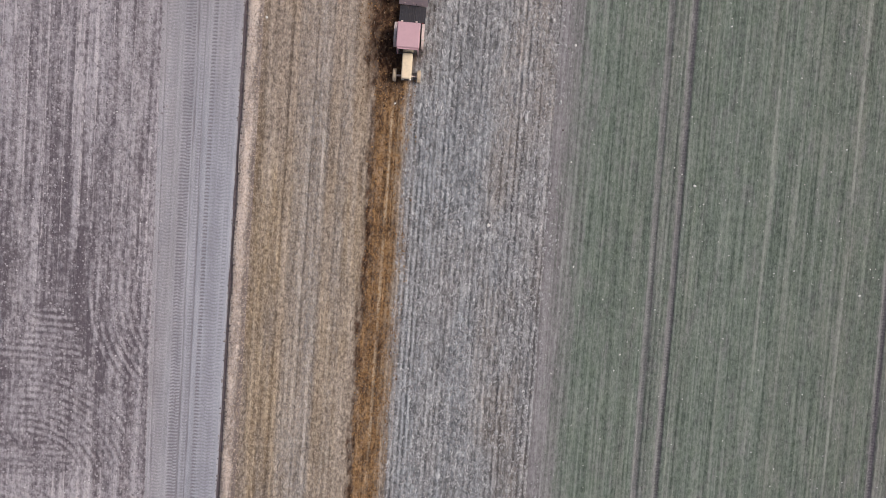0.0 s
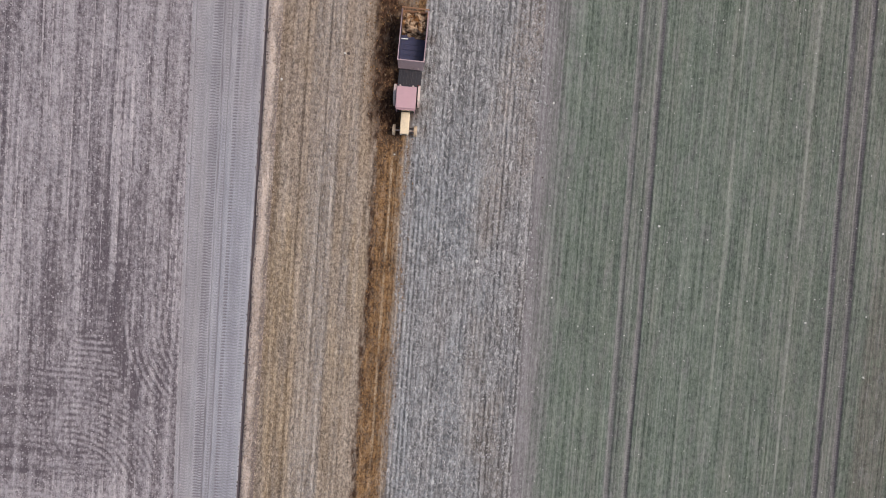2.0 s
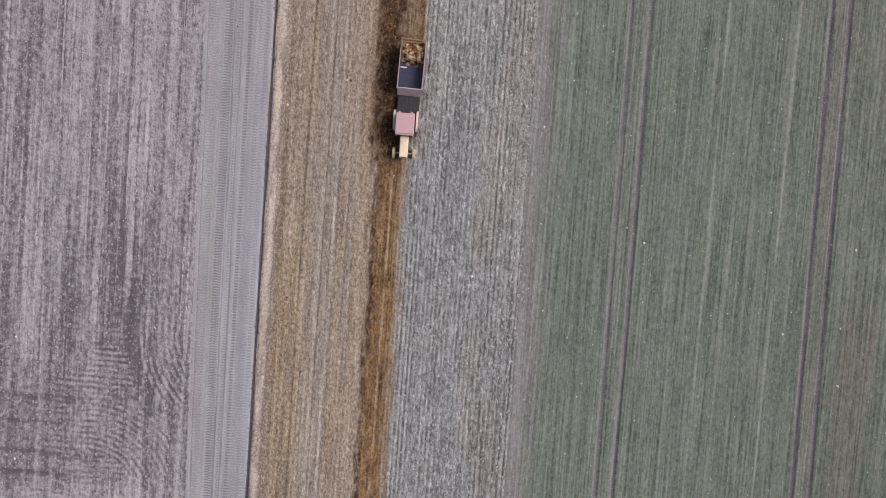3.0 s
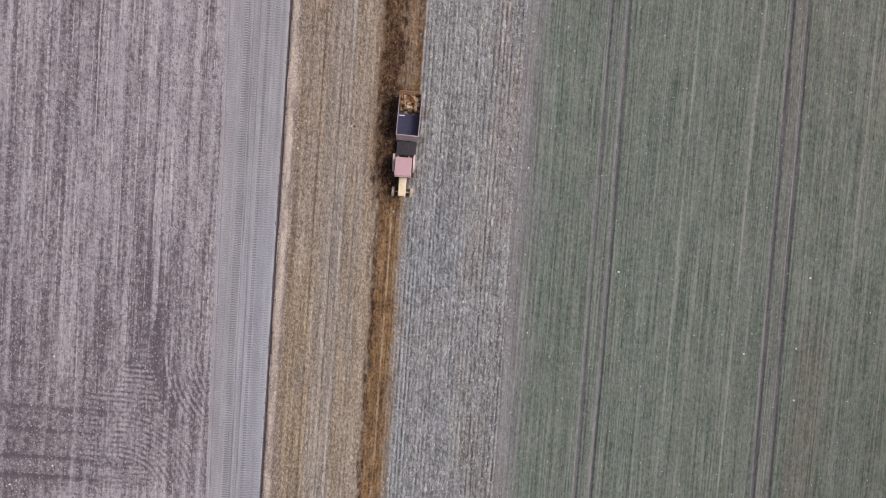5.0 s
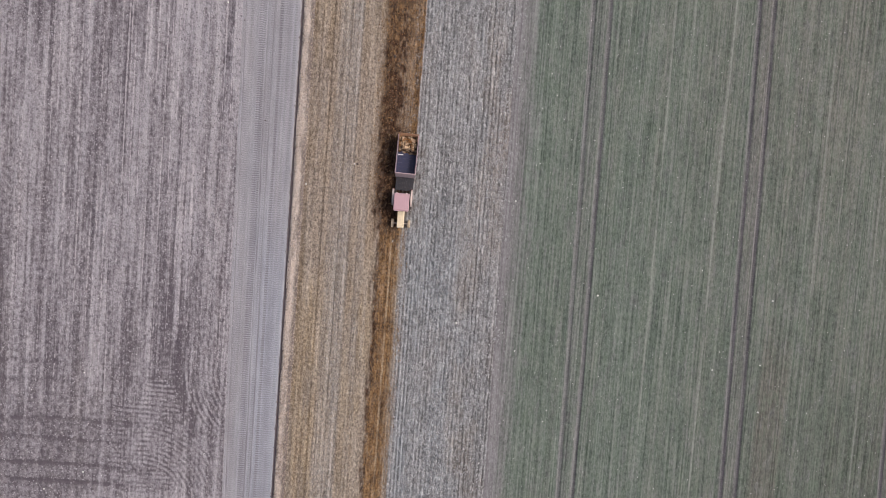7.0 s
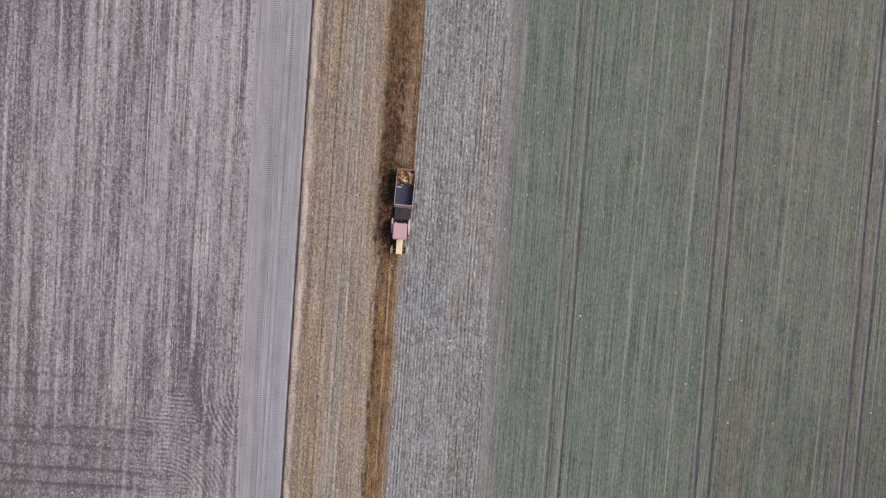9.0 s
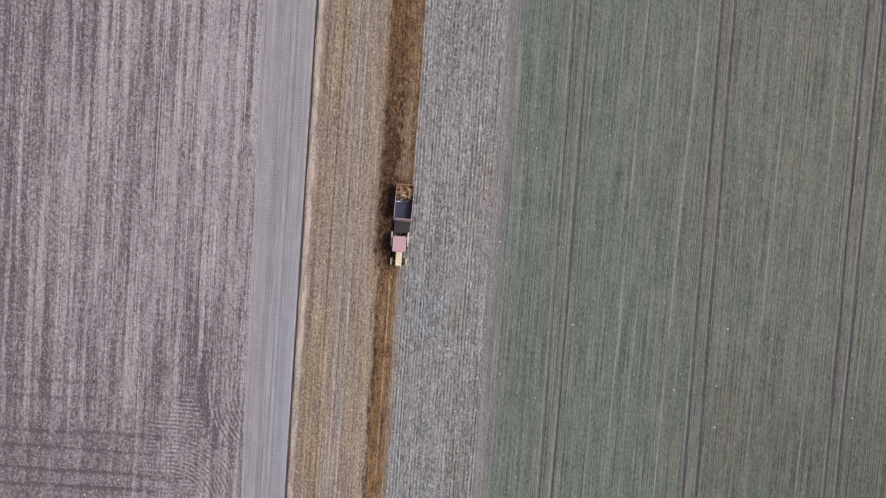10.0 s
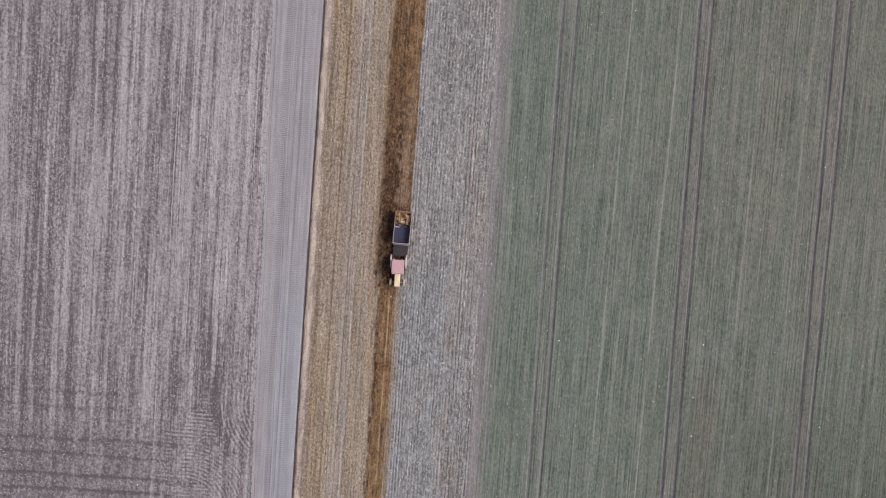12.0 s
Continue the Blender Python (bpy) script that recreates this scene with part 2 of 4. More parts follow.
def head_rut(x, y):
    """How strongly a point lies in one of the ruts across the headland."""
    out, y = 0.0 * x, y - HEAD
    for k, (end, line, deep) in enumerate(HEAD_RUTS):
        sway = line + 0.5 * (rough(x, y * 0, 6, 1, 60 + k) - 0.5)
        fade = ease(end - x, -0.5, 5.0) * (0.55 + 0.45 * ease(-24.5 - x, -1.0, 4.0))
        out = np.maximum(out, deep * np.exp(-(((y - sway) / 0.19) ** 2)) * fade * (0.6 + 0.4 * rough(x, y, 1.5, 1.5, 70 + k)))
    return out


def combing(x, y):
    """Comb marks left by a harrow turning on the headland: -1 to 1, and where they lie."""
    y = y - HEAD
    r1 = np.hypot(x + 23.1, y + 29.5)
    arc1 = ease(r1, 3.3, 3.8) * ease(-r1, -8.2, -7.4) * ease(x, -23.8, -22.6) * ease(-x, 16.9, 17.6) * ease(y, -28.4, -26.4)
    r2 = np.hypot(x + 10.8, y + 16.5)
    arc2 = ease(r2, 5.6, 6.0) * ease(-r2, -9.3, -8.9) * ease(-x, 16.0, 16.4) * ease(-y, 14.5, 17.0) * ease(y, -23.8, -22.6) * (1 - arc1)
    slash = bump(y - 1.15 * (x + 16.9), -23.0, 1.0) * ease(x, -17.8, -17.2)
    r3 = np.hypot(x + 26.3, y + 36.5)
    low = ease(r3, 4.0, 4.6) * ease(-r3, -8.6, -8.0) * ease(x, -29, -26) * ease(-y, 28.6, 29.4)
    flat = ease(x, -28.5, -26) * ease(-x, 19.8, 20.4) * ease(-y, 16.2, 17.2) * ease(y, -29, -27.5) * (1 - arc1) * (1 - arc2)
    flat = flat * ease(rough(x, y, 2.2, 1.6, 76), 0.3, 0.5) * (0.35 + 0.65 * ease(x, -26, -23.5))
    bend = 0.12 * (rough(x, y, 0.9, 0.9, 78) - 0.5)
    wave = flat * np.sin(2 * np.pi * (y + 0.03 * x + bend) / 0.42) + arc1 * np.sin(2 * np.pi * (r1 + bend) / 0.42) + arc2 * np.sin(2 * np.pi * (r2 + bend) / 0.44)
    wave = wave + 0.8 * low * np.sin(2 * np.pi * (r3 + bend) / 0.44) + slash * np.sin(2 * np.pi * (y - 1.15 * (x + 16.9)) / 0.6)
    wave = wave * (0.25 + 0.75 * ease(rough(x, y, 1.1, 0.8, 79), 0.3, 0.65))
    return wave, np.clip(flat + arc1 + arc2 + slash + low, 0, 1)


def straw_cover(x, y):
    edge = -1.25 + 0.5 * (rough(x, y, 0.4, 1.5, 31) - 0.5)
    lane = 0.36 * bump(x, -6.55, 0.75) + 0.2 * bump(x, -7.5, 0.5) + 0.15 * bump(x, -4.9, 0.5)
    return ease(-x, -edge - 0.25, -edge + 0.25) * np.clip(0.75 + 0.25 * rough(x, y, 1, 6, 33) - lane * (0.4 + rough(x, y, 1, 9, 34)), 0, 1)


def stubble_covers(x, y):
    lane = 0.12 * bump(x, -7.15, 0.2) + 0.1 * bump(x, -6.3, 0.25) - 0.35 * bump(x, -8.48, 0.07) - 0.3 * bump(x, -6.9, 0.08) - 0.22 * bump(x, -10.2, 0.35)
    rows = (0.08 + 0.34 * ease(-x, -2.2, -0.8)) * np.sin(2 * np.pi * x / 0.3) * ease(x, -2.8, -1.5) * rough(x, y, 2.0, 7, 36)
    cracks = 0.5 * (0.5 + 0.5 * np.sin(2 * np.pi * (x + 0.12 * (rough(x, y, 2, 1.6, 57) - 0.5)) / 0.42)) ** 5 * bump(x, 6.1, 2.4) * ease(rough(x, y, 0.6, 5, 59), 0.35, 0.65)
    rows = rows - cracks
    line = 0.0 * x
    for m, much in ((-2.2, 0.8), (-1.75, 0.35), (-1.45, 0.45), (-1.1, 0.3)):
        sway = m + 0.1 * (rough(y * 0, y, 1, 9, 61) - 0.5)
        line = np.maximum(line, much * bump(x, sway, 0.09) * ease(rough(x, y, 1, 2.2, 62), 0.2, 0.6))
    line = line * ease(-y, 0.5, 2.5)
    ochre = ease(-x, 7.2, 8.6) + 0.6 * bump(x, -5.2, 0.9) + 0.8 * bump(x, -3.9, 0.8)
    return {"straw": np.maximum(straw_cover(x, y), 0.25 * bump(x, 6.0, 2.6) * ease(rough(x, y, 1.5, 5, 56), 0.3, 0.7)), "dung": dung_cover(x, y), "wet_shade": wet_shade_cover(x, y), "lane": lane + rows - 0.02, "ochre": np.clip(ochre, 0, 1), "line": line, "ruddy": 0.75 * ease(y, -9, 4) * ease(-y, -24, -12) * (0.6 + 0.4 * rough(x, y, 2, 6, 68)), "cool": 0.85 * (0.15 + 0.85 * ease(-y, -6, 1)) * ease(x, -1.2, -0.2) * ease(-x, -8.0, -4.0) * (0.35 + 0.65 * ease(rough(x, y, 1.5, 5, 63), 0.25, 0.65))}


def behind(y):
    """1 where the spreader has already passed, 0 ahead of it."""
    return ease(y, 8.0, 10.0)


def dung_cover(x, y):
    wob = 0.55 * (rough(x, y, 0.5, 1.6, 41) - 0.5)
    late = ease(y, 6.0, 7.5)
    old = ease(x + wob, -3.5, -3.05) * ease(-x + wob, 1.25, 1.75) * (1 - late)
    thin = 0.55 * ease(-x + wob, 0.2, 1.6) * ease(x, -2.6, -1.6) * ease(rough(x, y, 0.16, 5, 44), 0.42, 0.62) * (1 - late)
    past = ease(x + wob, -4.3, -3.5) * ease(-x + wob * 0.5, 0.5, 0.66) * late * (0.9 + 0.1 * ease(rough(x, y, 0.5, 7, 45), 0.35, 0.6)) * (1 - 0.35 * bump(x, -1.85, 0.85) * ease(-y, -22, -13))
    side = 0.6 * ease(x + 1.6 * wob, -4.9, -3.3) * ease(-x, 2.0, 2.5) * ease(y, -1.5, 4.0)
    grainy = 0.8 + 0.2 * ease(rough(x, y, 0.22, 0.4, 43, 3), 0.3, 0.62)
    return np.clip(np.maximum(np.maximum(np.maximum(old, thin), past), side) * grainy, 0, 1)


def wet_shade_cover(x, y):
    wob = 0.9 * (rough(x, y, 0.5, 1.0, 47, 4, 0.7) - 0.5)
    edge = bump(x + 0.6 * wob, -3.35, 0.3) * (1 - behind(y)) * (0.3 + 0.7 * ease(rough(x, y, 0.5, 5, 49), 0.35, 0.6))
    fresh = ease(x + wob, -4.3, -3.5) * ease(-x + wob, 1.5, 2.2) * ease(y, -2.0, 1.5) * (0.3 + 0.7 * ease(-y, -20, -12))
    fresh = 1.5 * fresh * (1 - 0.6 * ease(y, 7.6, 9.0) * ease(x, -2.7, -2.0))
    far = 0.8 * bump(x + wob, -3.55, 0.6) * ease(y, 13, 17) * ease(rough(x, y, 1.0, 3, 53), 0.35, 0.6)
    # ground below tractor and spreader darkened, their shade put into the colour
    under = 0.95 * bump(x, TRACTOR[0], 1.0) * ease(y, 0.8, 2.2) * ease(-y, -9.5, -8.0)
    dots = ease(rough(x, y, 0.26, 0.4, 51, 2), 0.36, 0.68)
    spill = (0.4 * bump(x, -0.15, 0.55) * ease(y, -1.5, 1.0) * ease(-y, -9.0, -6.5) + 0.5 * ease(x, -2.9, -2.3) * ease(-x, 1.0, 1.8) * ease(y, 9.0, 11.0))
    return np.clip(np.maximum(np.maximum(edge, far), fresh) * (0.45 + 0.55 * dots) + under + spill * dots, 0, 0.95)


def lugs(x, y, middle, half, pitch, slant, seed):
    """Tread prints of one tyre: 0 to 1."""
    wave = 0.5 + 0.5 * np.sin(2 * np.pi * (y + slant * np.abs(x - middle)) / pitch + 3 * rough(x * 0, y, 1, 9, seed))
    return bump(x, middle, half) * ease(wave, 0.35, 0.75)


# tyre prints on the packed strip: middle, half width, pitch of the lugs, depth
PRINTS = ((-15.75, 0.16, 0.21, 0.4), (-13.8, 0.17, 0.2, 0.5), (-12.7, 0.2, 0.21, 0.4), (-15.45, 0.27, 0.2, 0.45), (-14.67, 0.24, 0.2, 0.8), (-14.35, 0.16, 0.19, 0.7), (-13.06, 0.17, 0.21, 1.0), (-12.28, 0.3, 0.2, 0.45), (-11.85, 0.18, 0.22, 0.5))
GROOVES = (-15.92, -14.12, -13.59)


def prints(x, y):
    out = 0.0 * x
    for k, (m, half, pitch, deep) in enumerate(PRINTS):
        sway = m + (m - FURROW) / (STRIP - FURROW) * STRIP_LEAN * near(y) + 0.16 * (rough(y * 0, y, 1, 14, 80 + k) - 0.5)
        out = np.maximum(out, 1.2 * deep * lugs(x, y, sway, half, pitch, 0.25 * (-1) ** k, 90 + k) * (0.4 + 0.6 * rough(x, y, 1, 5, 100 + k)))
    for k, m in enumerate(GROOVES):
        sway = m + (m - FURROW) / (STRIP - FURROW) * STRIP_LEAN * near(y) + 0.16 * (rough(y * 0, y, 1, 14, 150 + k) - 0.5)
        out = np.maximum(out, 0.7 * bump(x, sway, 0.06) * (0.4 + 0.6 * rough(x, y, 1, 3, 155 + k)))
    return out


def height(x, y):
    """The ground's height at each point, in metres."""
    base = 0.10 * (rough(x, y, 9, 30, 1) - 0.5)
    clod = rough(x, y, 0.3, 0.4, 2, 3, 0.6) - 0.5
    edge = strip_edge(y)
    till = ease(edge - x, -0.1, 0.2)
    comb, where = combing(x, y)
    ridges = 0.11 * (rough(x, y, 0.7, 16, 3, 2) - 0.5)
    h = till * (ridges * (1 - 0.7 * where) + 0.13 * clod * (1 - 0.45 * where) + 0.035 * comb - 0.09 * head_rut(x, y))
    packed = ease(x - edge, -0.1, 0.2) * ease(-x, -FURROW, -FURROW + 0.2)
    h += packed * (0.012 * clod - 0.05 * prints(x, y) - 0.02)
    h -= 0.15 * bump(x + 0.16 * (rough(x * 0, y, 1, 2.5, 5) - 0.5), FURROW, 0.13)
    sod = ease(x, FURROW + 0.08, FURROW + 0.4) * ease(-x, -VERGE - 0.3, -VERGE + 0.25)
    h += sod * (0.1 + 0.16 * clod + 0.1 * (rough(x, y, 0.5, 1.2, 6) - 0.5))
    stub = ease(x, VERGE - 0.2, VERGE + 0.3) * ease(wheat_edge(y) - x, 0, 0.4)
    rows = 0.5 * np.sin(2 * np.pi * (x + 0.05 * (rough(x, y, 1, 2.0, 7) - 0.5)) / ROW) * rough(x, y, 1.4, 6, 8)
    mid = ease(x, -1.6, -0.8)
    h += stub * ((0.03 + 0.03 * mid) * rows + (0.09 + 0.07 * mid) * clod)
    for m, half in ((-6.6, 0.2), (-6.15, 0.12), (-8.1, 0.1)):
        h -= 0.05 * stub * bump(x + 0.15 * (rough(x * 0, y, 1, 12, 9) - 0.5), m, half)
    green = ease(x - wheat_edge(y), -0.2, 0.4)
    rut = 0.0 * x
    for k in range(len(RUTS)):
        sway = rut_line(k, y)
        rut = np.maximum(rut, bump(x, sway, 0.24) * (0.55 + 0.6 * lugs(x, y, sway, 0.17, 0.21, 0.5, 120 + k)))
    h += green * (0.028 * np.sin(2 * np.pi * x / 0.25) * rough(x, y, 1, 5, 10) + 0.07 * clod * (1 - 0.6 * rut) - 0.085 * rut)
    return base + h


def steps(*runs):
    """Grid lines: runs of (from, to, step), joined."""
    out = []
    for a, b, step in runs:
        n = max(1, round((b - a) / step))
        out += [a + (b - a) * k / n for k in range(n)]
    return np.array(out + [runs[-1][1]])


TILL_Y = steps((-500, -80, 30), (-80, -33, 2.5), (-33, -10, 0.085), (-10, 40, 0.15), (40, 80, 2.5), (80, 500, 30))
FINE_Y = steps((-500, -80, 30), (-80, -33, 2.5), (-33, 40, 0.05), (40, 80, 2.5), (80, 500, 30))
WHEAT_Y = steps((-500, -80, 30), (-80, -33, 2.5), (-33, 40, 0.085), (40, 80, 2.5), (80, 500, 30))
LINES_Y = steps((-500, -80, 30), (-80, -33, 2.5), (-33, 40, 0.15), (40, 80, 2.5), (80, 500, 30))


def field(name, lines_x, material, label, category, covers, lines_y=LINES_Y, lean=None):
    """A stretch of ground with its relief, as one sheet."""
    gx, gy = np.meshgrid(lines_x, lines_y)
    x, y = gx.ravel(), gy.ravel()
    if lean:
        border, rest, much = lean
        x = x + much * near(y) * np.clip((x - rest) / (border - rest), 0, 1)
    me = bpy.data.meshes.new(name)
    nx, ny = len(lines_x), len(lines_y)
    i = (np.arange(ny - 1)[:, None] * nx + np.arange(nx - 1)[None, :]).ravel()
    quads = np.stack([i, i + 1, i + nx + 1, i + nx], 1)
    me.vertices.add(nx * ny)
    me.vertices.foreach_set("co", np.stack([x, y, height(x, y)], 1).ravel().astype(np.float32))
    me.loops.add(quads.size)
    me.loops.foreach_set("vertex_index", quads.ravel().astype(np.int32))
    me.polygons.add(len(quads))
    me.polygons.foreach_set("loop_start", np.arange(0, quads.size, 4, dtype=np.int32))
    me.update(calc_edges=True)
    me.shade_smooth()
    for key, values in covers(x, y).items():
        me.attributes.new(key, "FLOAT", "POINT").data.foreach_set("value", values.astype(np.float32))
    me.materials.append(material)
    return tagged(new(name, me), label, category, kind="structure")


def tilled_covers(x, y):
    comb, where = combing(x, y)
    ruts = head_rut(x, y)
    y = y - HEAD
    pale = 0.25 * bump(x + 3 * (rough(x, y, 3, 3, 131) - 0.5), -24, 7) * ease(-y, 27.5, 29.5) + 0.05 * where * ease(rough(x, y, 2, 2, 130), 0.3, 0.7) + 0.4 * comb
    dark = 0.17 * ease(-y, 18, 24) * (1 - where) * ease(-x, 20, 27) + 0.04 * ease(-y, 11, 19) * ease(x, -28, -23) + 0.24 * bump(np.hypot(x + 10.8, y + 16.5), 9.6, 0.7) * ease(-y, 12, 15) * ease(y, -22, -20)
    return {"dry": pale - 0.6 * ruts - dark + 0.03 - 0.01 * ease(-y, 0, 14) + 0.1 * ease(x, -30, -24) * ease(y, -14, -5) - 0.08 * ease(-x, 30, 38), "worked": np.clip(0.75 * ease(-y, 17, 24) * ease(-x, 24, 30) + 0.35 * where, 0, 0.8)}


def rut_cover(x, y):
    """The bare wheel ruts, and the tread prints in them with painted shade along the east side."""
    out, prints_and_shade = 0.0 * x, 0.0 * x
    for k in range(len(RUTS)):
        sway = rut_line(k, y)
        out = np.maximum(out, (0.8 * bump(x, sway - 0.04, 0.23) + 0.3 * bump(x, sway - 0.26, 0.12)) * (0.6 + 0.4 * rough(x, y, 0.5, 3, 140 + k)))
        # the offset band is the east wall's shadow, painted in beside the lugs
        deep = (0.4, 0.7, 1.0, 0.85, 1.05, 1.05)[k] * (0.55 * lugs(x, y, sway + 0.03, 0.19, 0.21, 0.5, 120 + k) + 0.7 * bump(x, sway + 0.09, 0.14))
        prints_and_shade = np.maximum(prints_and_shade, deep * (0.5 + 0.5 * rough(x, y, 0.7, 4, 145 + k)))
    return out, np.clip(prints_and_shade, 0, 1)


PALE_ROWS = ((21.7, 0.1, 0.9), (23.3, 0.14, 0.4), (27.05, 0.1, 0.9), (19.45, 0.07, 0.4), (36.7, 0.09, 0.6), (42.1, 0.09, 0.6), (52.6, 0.1, 0.5))


def wheat_covers(x, y):
    between = 0.0 * x
    for k in (0, 2, 4):
        between = np.maximum(between, bump(x, (rut_line(k, y) + rut_line(k + 1, y)) / 2, 0.8))
    thin = 0.2 * between + 0.3 * ease(x, 17, 40) + 0.5 * bump(x + 1.2 * (rough(x, y, 6, 9, 37) - 0.5), 34.0, 1.6) * ease(-y, 5, 12)
    pale = 0.0 * x
    for m, half, much in PALE_ROWS:
        sway = m + 0.3 * (rough(y * 0, y, 1, 20, int(m)) - 0.5)
        pale = np.maximum(pale, much * bump(x, sway, half) * ease(rough(x, y, 1, 7, 7), 0.1, 0.5))
    fringe = 0.85 * ease(wheat_edge(y) - x - 2.2 * (rough(x, y, 0.3, 5.0, 38, 4, 0.7) - 0.5), -2.9, -0.1)
    rut, tread_shade = rut_cover(x, y)
    # where the wheat colour is dimmed to imitate light falling off
    corner_dim = ease(x, 18, 46) * ease(-y, 0, 20) * (0.7 + 0.3 * rough(x, y, 5, 9, 39))
    return {"corner_dim": corner_dim, "bare": thin - 0.1 + 0.15 * ease(y, -5, 15) * ease(x, 11, 26), "rut": np.maximum(0.9 * rut, 0.35 * between * rough(x, y, 0.6, 5, 64)), "tread_shade": 0.95 * tread_shade, "pale": 0.8 * pale, "fringe": fringe}


ground_me = bpy.data.meshes.new("ground")
bm = bmesh.new()
bmesh.ops.create_grid(bm, x_segments=40, y_segments=40, size=2500)
bmesh.ops.translate(bm, vec=(0, 0, -0.5), verts=bm.verts)
bm.to_mesh(ground_me)
bm.free()
ground_me.materials.append(soil_plain())
tagged(new("ground", ground_me), "open brown farmland reaching to the horizon", "ground", kind="structure")

field("tilled_field", steps((-500, -80, 30), (-80, -50, 2.5), (-50, -34, 0.115), (-34, STRIP, 0.095)), soil_tilled(), "brown tilled soil with dry pale streaks and turning marks", "field", tilled_covers, TILL_Y, (STRIP, -50, STRIP_LEAN))
field("packed_strip", steps((STRIP, FURROW - 0.09, 0.07)), soil_packed(), "grey packed soil strip with tyre tread prints", "field", lambda x, y: {"print": prints(x, y), "dusty": np.clip(np.maximum(ease(strip_edge(y) + 2.3 - x, -1.2, 1.8), 0.85 * ease(y, -7, 5)) * (0.5 + 0.7 * rough(x, y, 0.6, 5, 65)), 0, 1)}, FINE_Y, (STRIP, FURROW - 0.09, STRIP_LEAN))
field("furrow", steps((FURROW - 0.09, FURROW + 0.09, 0.045)), soil_furrow(), "narrow dark boundary furrow beside the grass verge", "furrow", lambda x, y: {})
field("grass_verge", steps((FURROW + 0.09, VERGE, 0.09)), verge_dry(), "strip of pale dry grass along the furrow", "verge", lambda x, y: {"pale": 0.1 + 0.16 * bump(x, -10.85, 0.45) - 0.34 * ease(x, -10.72, -10.42) - 0.28 * ease(-y, 6, 15) * rough(x, y, 1, 5, 58)})
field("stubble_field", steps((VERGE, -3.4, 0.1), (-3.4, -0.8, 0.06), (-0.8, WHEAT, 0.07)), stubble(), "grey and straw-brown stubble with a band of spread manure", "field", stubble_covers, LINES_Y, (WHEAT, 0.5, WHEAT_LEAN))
field("wheat_field", steps((WHEAT, 14.0, 0.155), (14.0, 16.7, 0.07), (16.7, 28.7, 0.155), (28.7, 32.0, 0.07), (32.0, 43.9, 0.155), (43.9, 47.3, 0.07), (47.3, 60, 0.155), (60, 90, 2.5), (90, 500, 30)), wheat(), "young green wheat in rows with wheel ruts", "field", wheat_covers, WHEAT_Y, (WHEAT, 13.5, WHEAT_LEAN))


# ---- helpers for things ----
def part(name, bm, material, parent=None, label="", smooth=False):
    """Links a bmesh as one mesh object, under a thing or a part."""
    me = bpy.data.meshes.new(name)
    bmesh.ops.recalc_face_normals(bm, faces=bm.faces)
    bm.to_mesh(me)
    bm.free()
    if smooth:
        me.shade_smooth()
    me.materials.append(material)
    ob = new(name, me)
    ob.parent = parent
    if label:
        ob["label"] = label
    return ob


def box(x0, x1, y0, y1, z0, z1, bevel=0.0, segments=2, bm=None, taper=1.0):
    out = bm or bmesh.new()
    made = bmesh.ops.create_cube(out, size=1.0)["verts"]
    for v in made:
        k = taper if v.co.z > 0 else 1.0
        v.co = Vector(((x0 + x1) / 2 + v.co.x * (x1 - x0) * k, (y0 + y1) / 2 + v.co.y * (y1 - y0) * k, (z0 + z1) / 2 + v.co.z * (z1 - z0)))
    if bevel:
        edges = {e for v in made for e in v.link_edges}
        bmesh.ops.bevel(out, geom=list(edges), offset=bevel, segments=segments, affect="EDGES", profile=0.6)
    return out


def rod(a, b, r, segments=10, bm=None, r2=None):
    """A round bar from a to b."""
    out = bm or bmesh.new()
    a, b = Vector(a), Vector(b)
    m = Matrix.Translation((a + b) / 2) @ (b - a).to_track_quat("Z", "Y").to_matrix().to_4x4()
    bmesh.ops.create_cone(out, cap_ends=True, segments=segments, radius1=r, radius2=r if r2 is None else r2, depth=(b - a).length, matrix=m)
    return out


def lathe(profile, segments=32, bm=None):
    """Turns a profile of (radius, x) about the x axis; the profile closes on itself."""
    out = bm or bmesh.new()
    rings = []
    for k in range(segments):
        a = 2 * math.pi * k / segments
        rings.append([out.verts.new((x, r * math.cos(a), r * math.sin(a))) for r, x in profile])
    n = len(profile)
    for k in range(segments):
        p, q = rings[k], rings[(k + 1) % segments]
        for i in range(n):
            out.faces.new((p[i], q[i], q[(i + 1) % n], p[(i + 1) % n]))
    return out


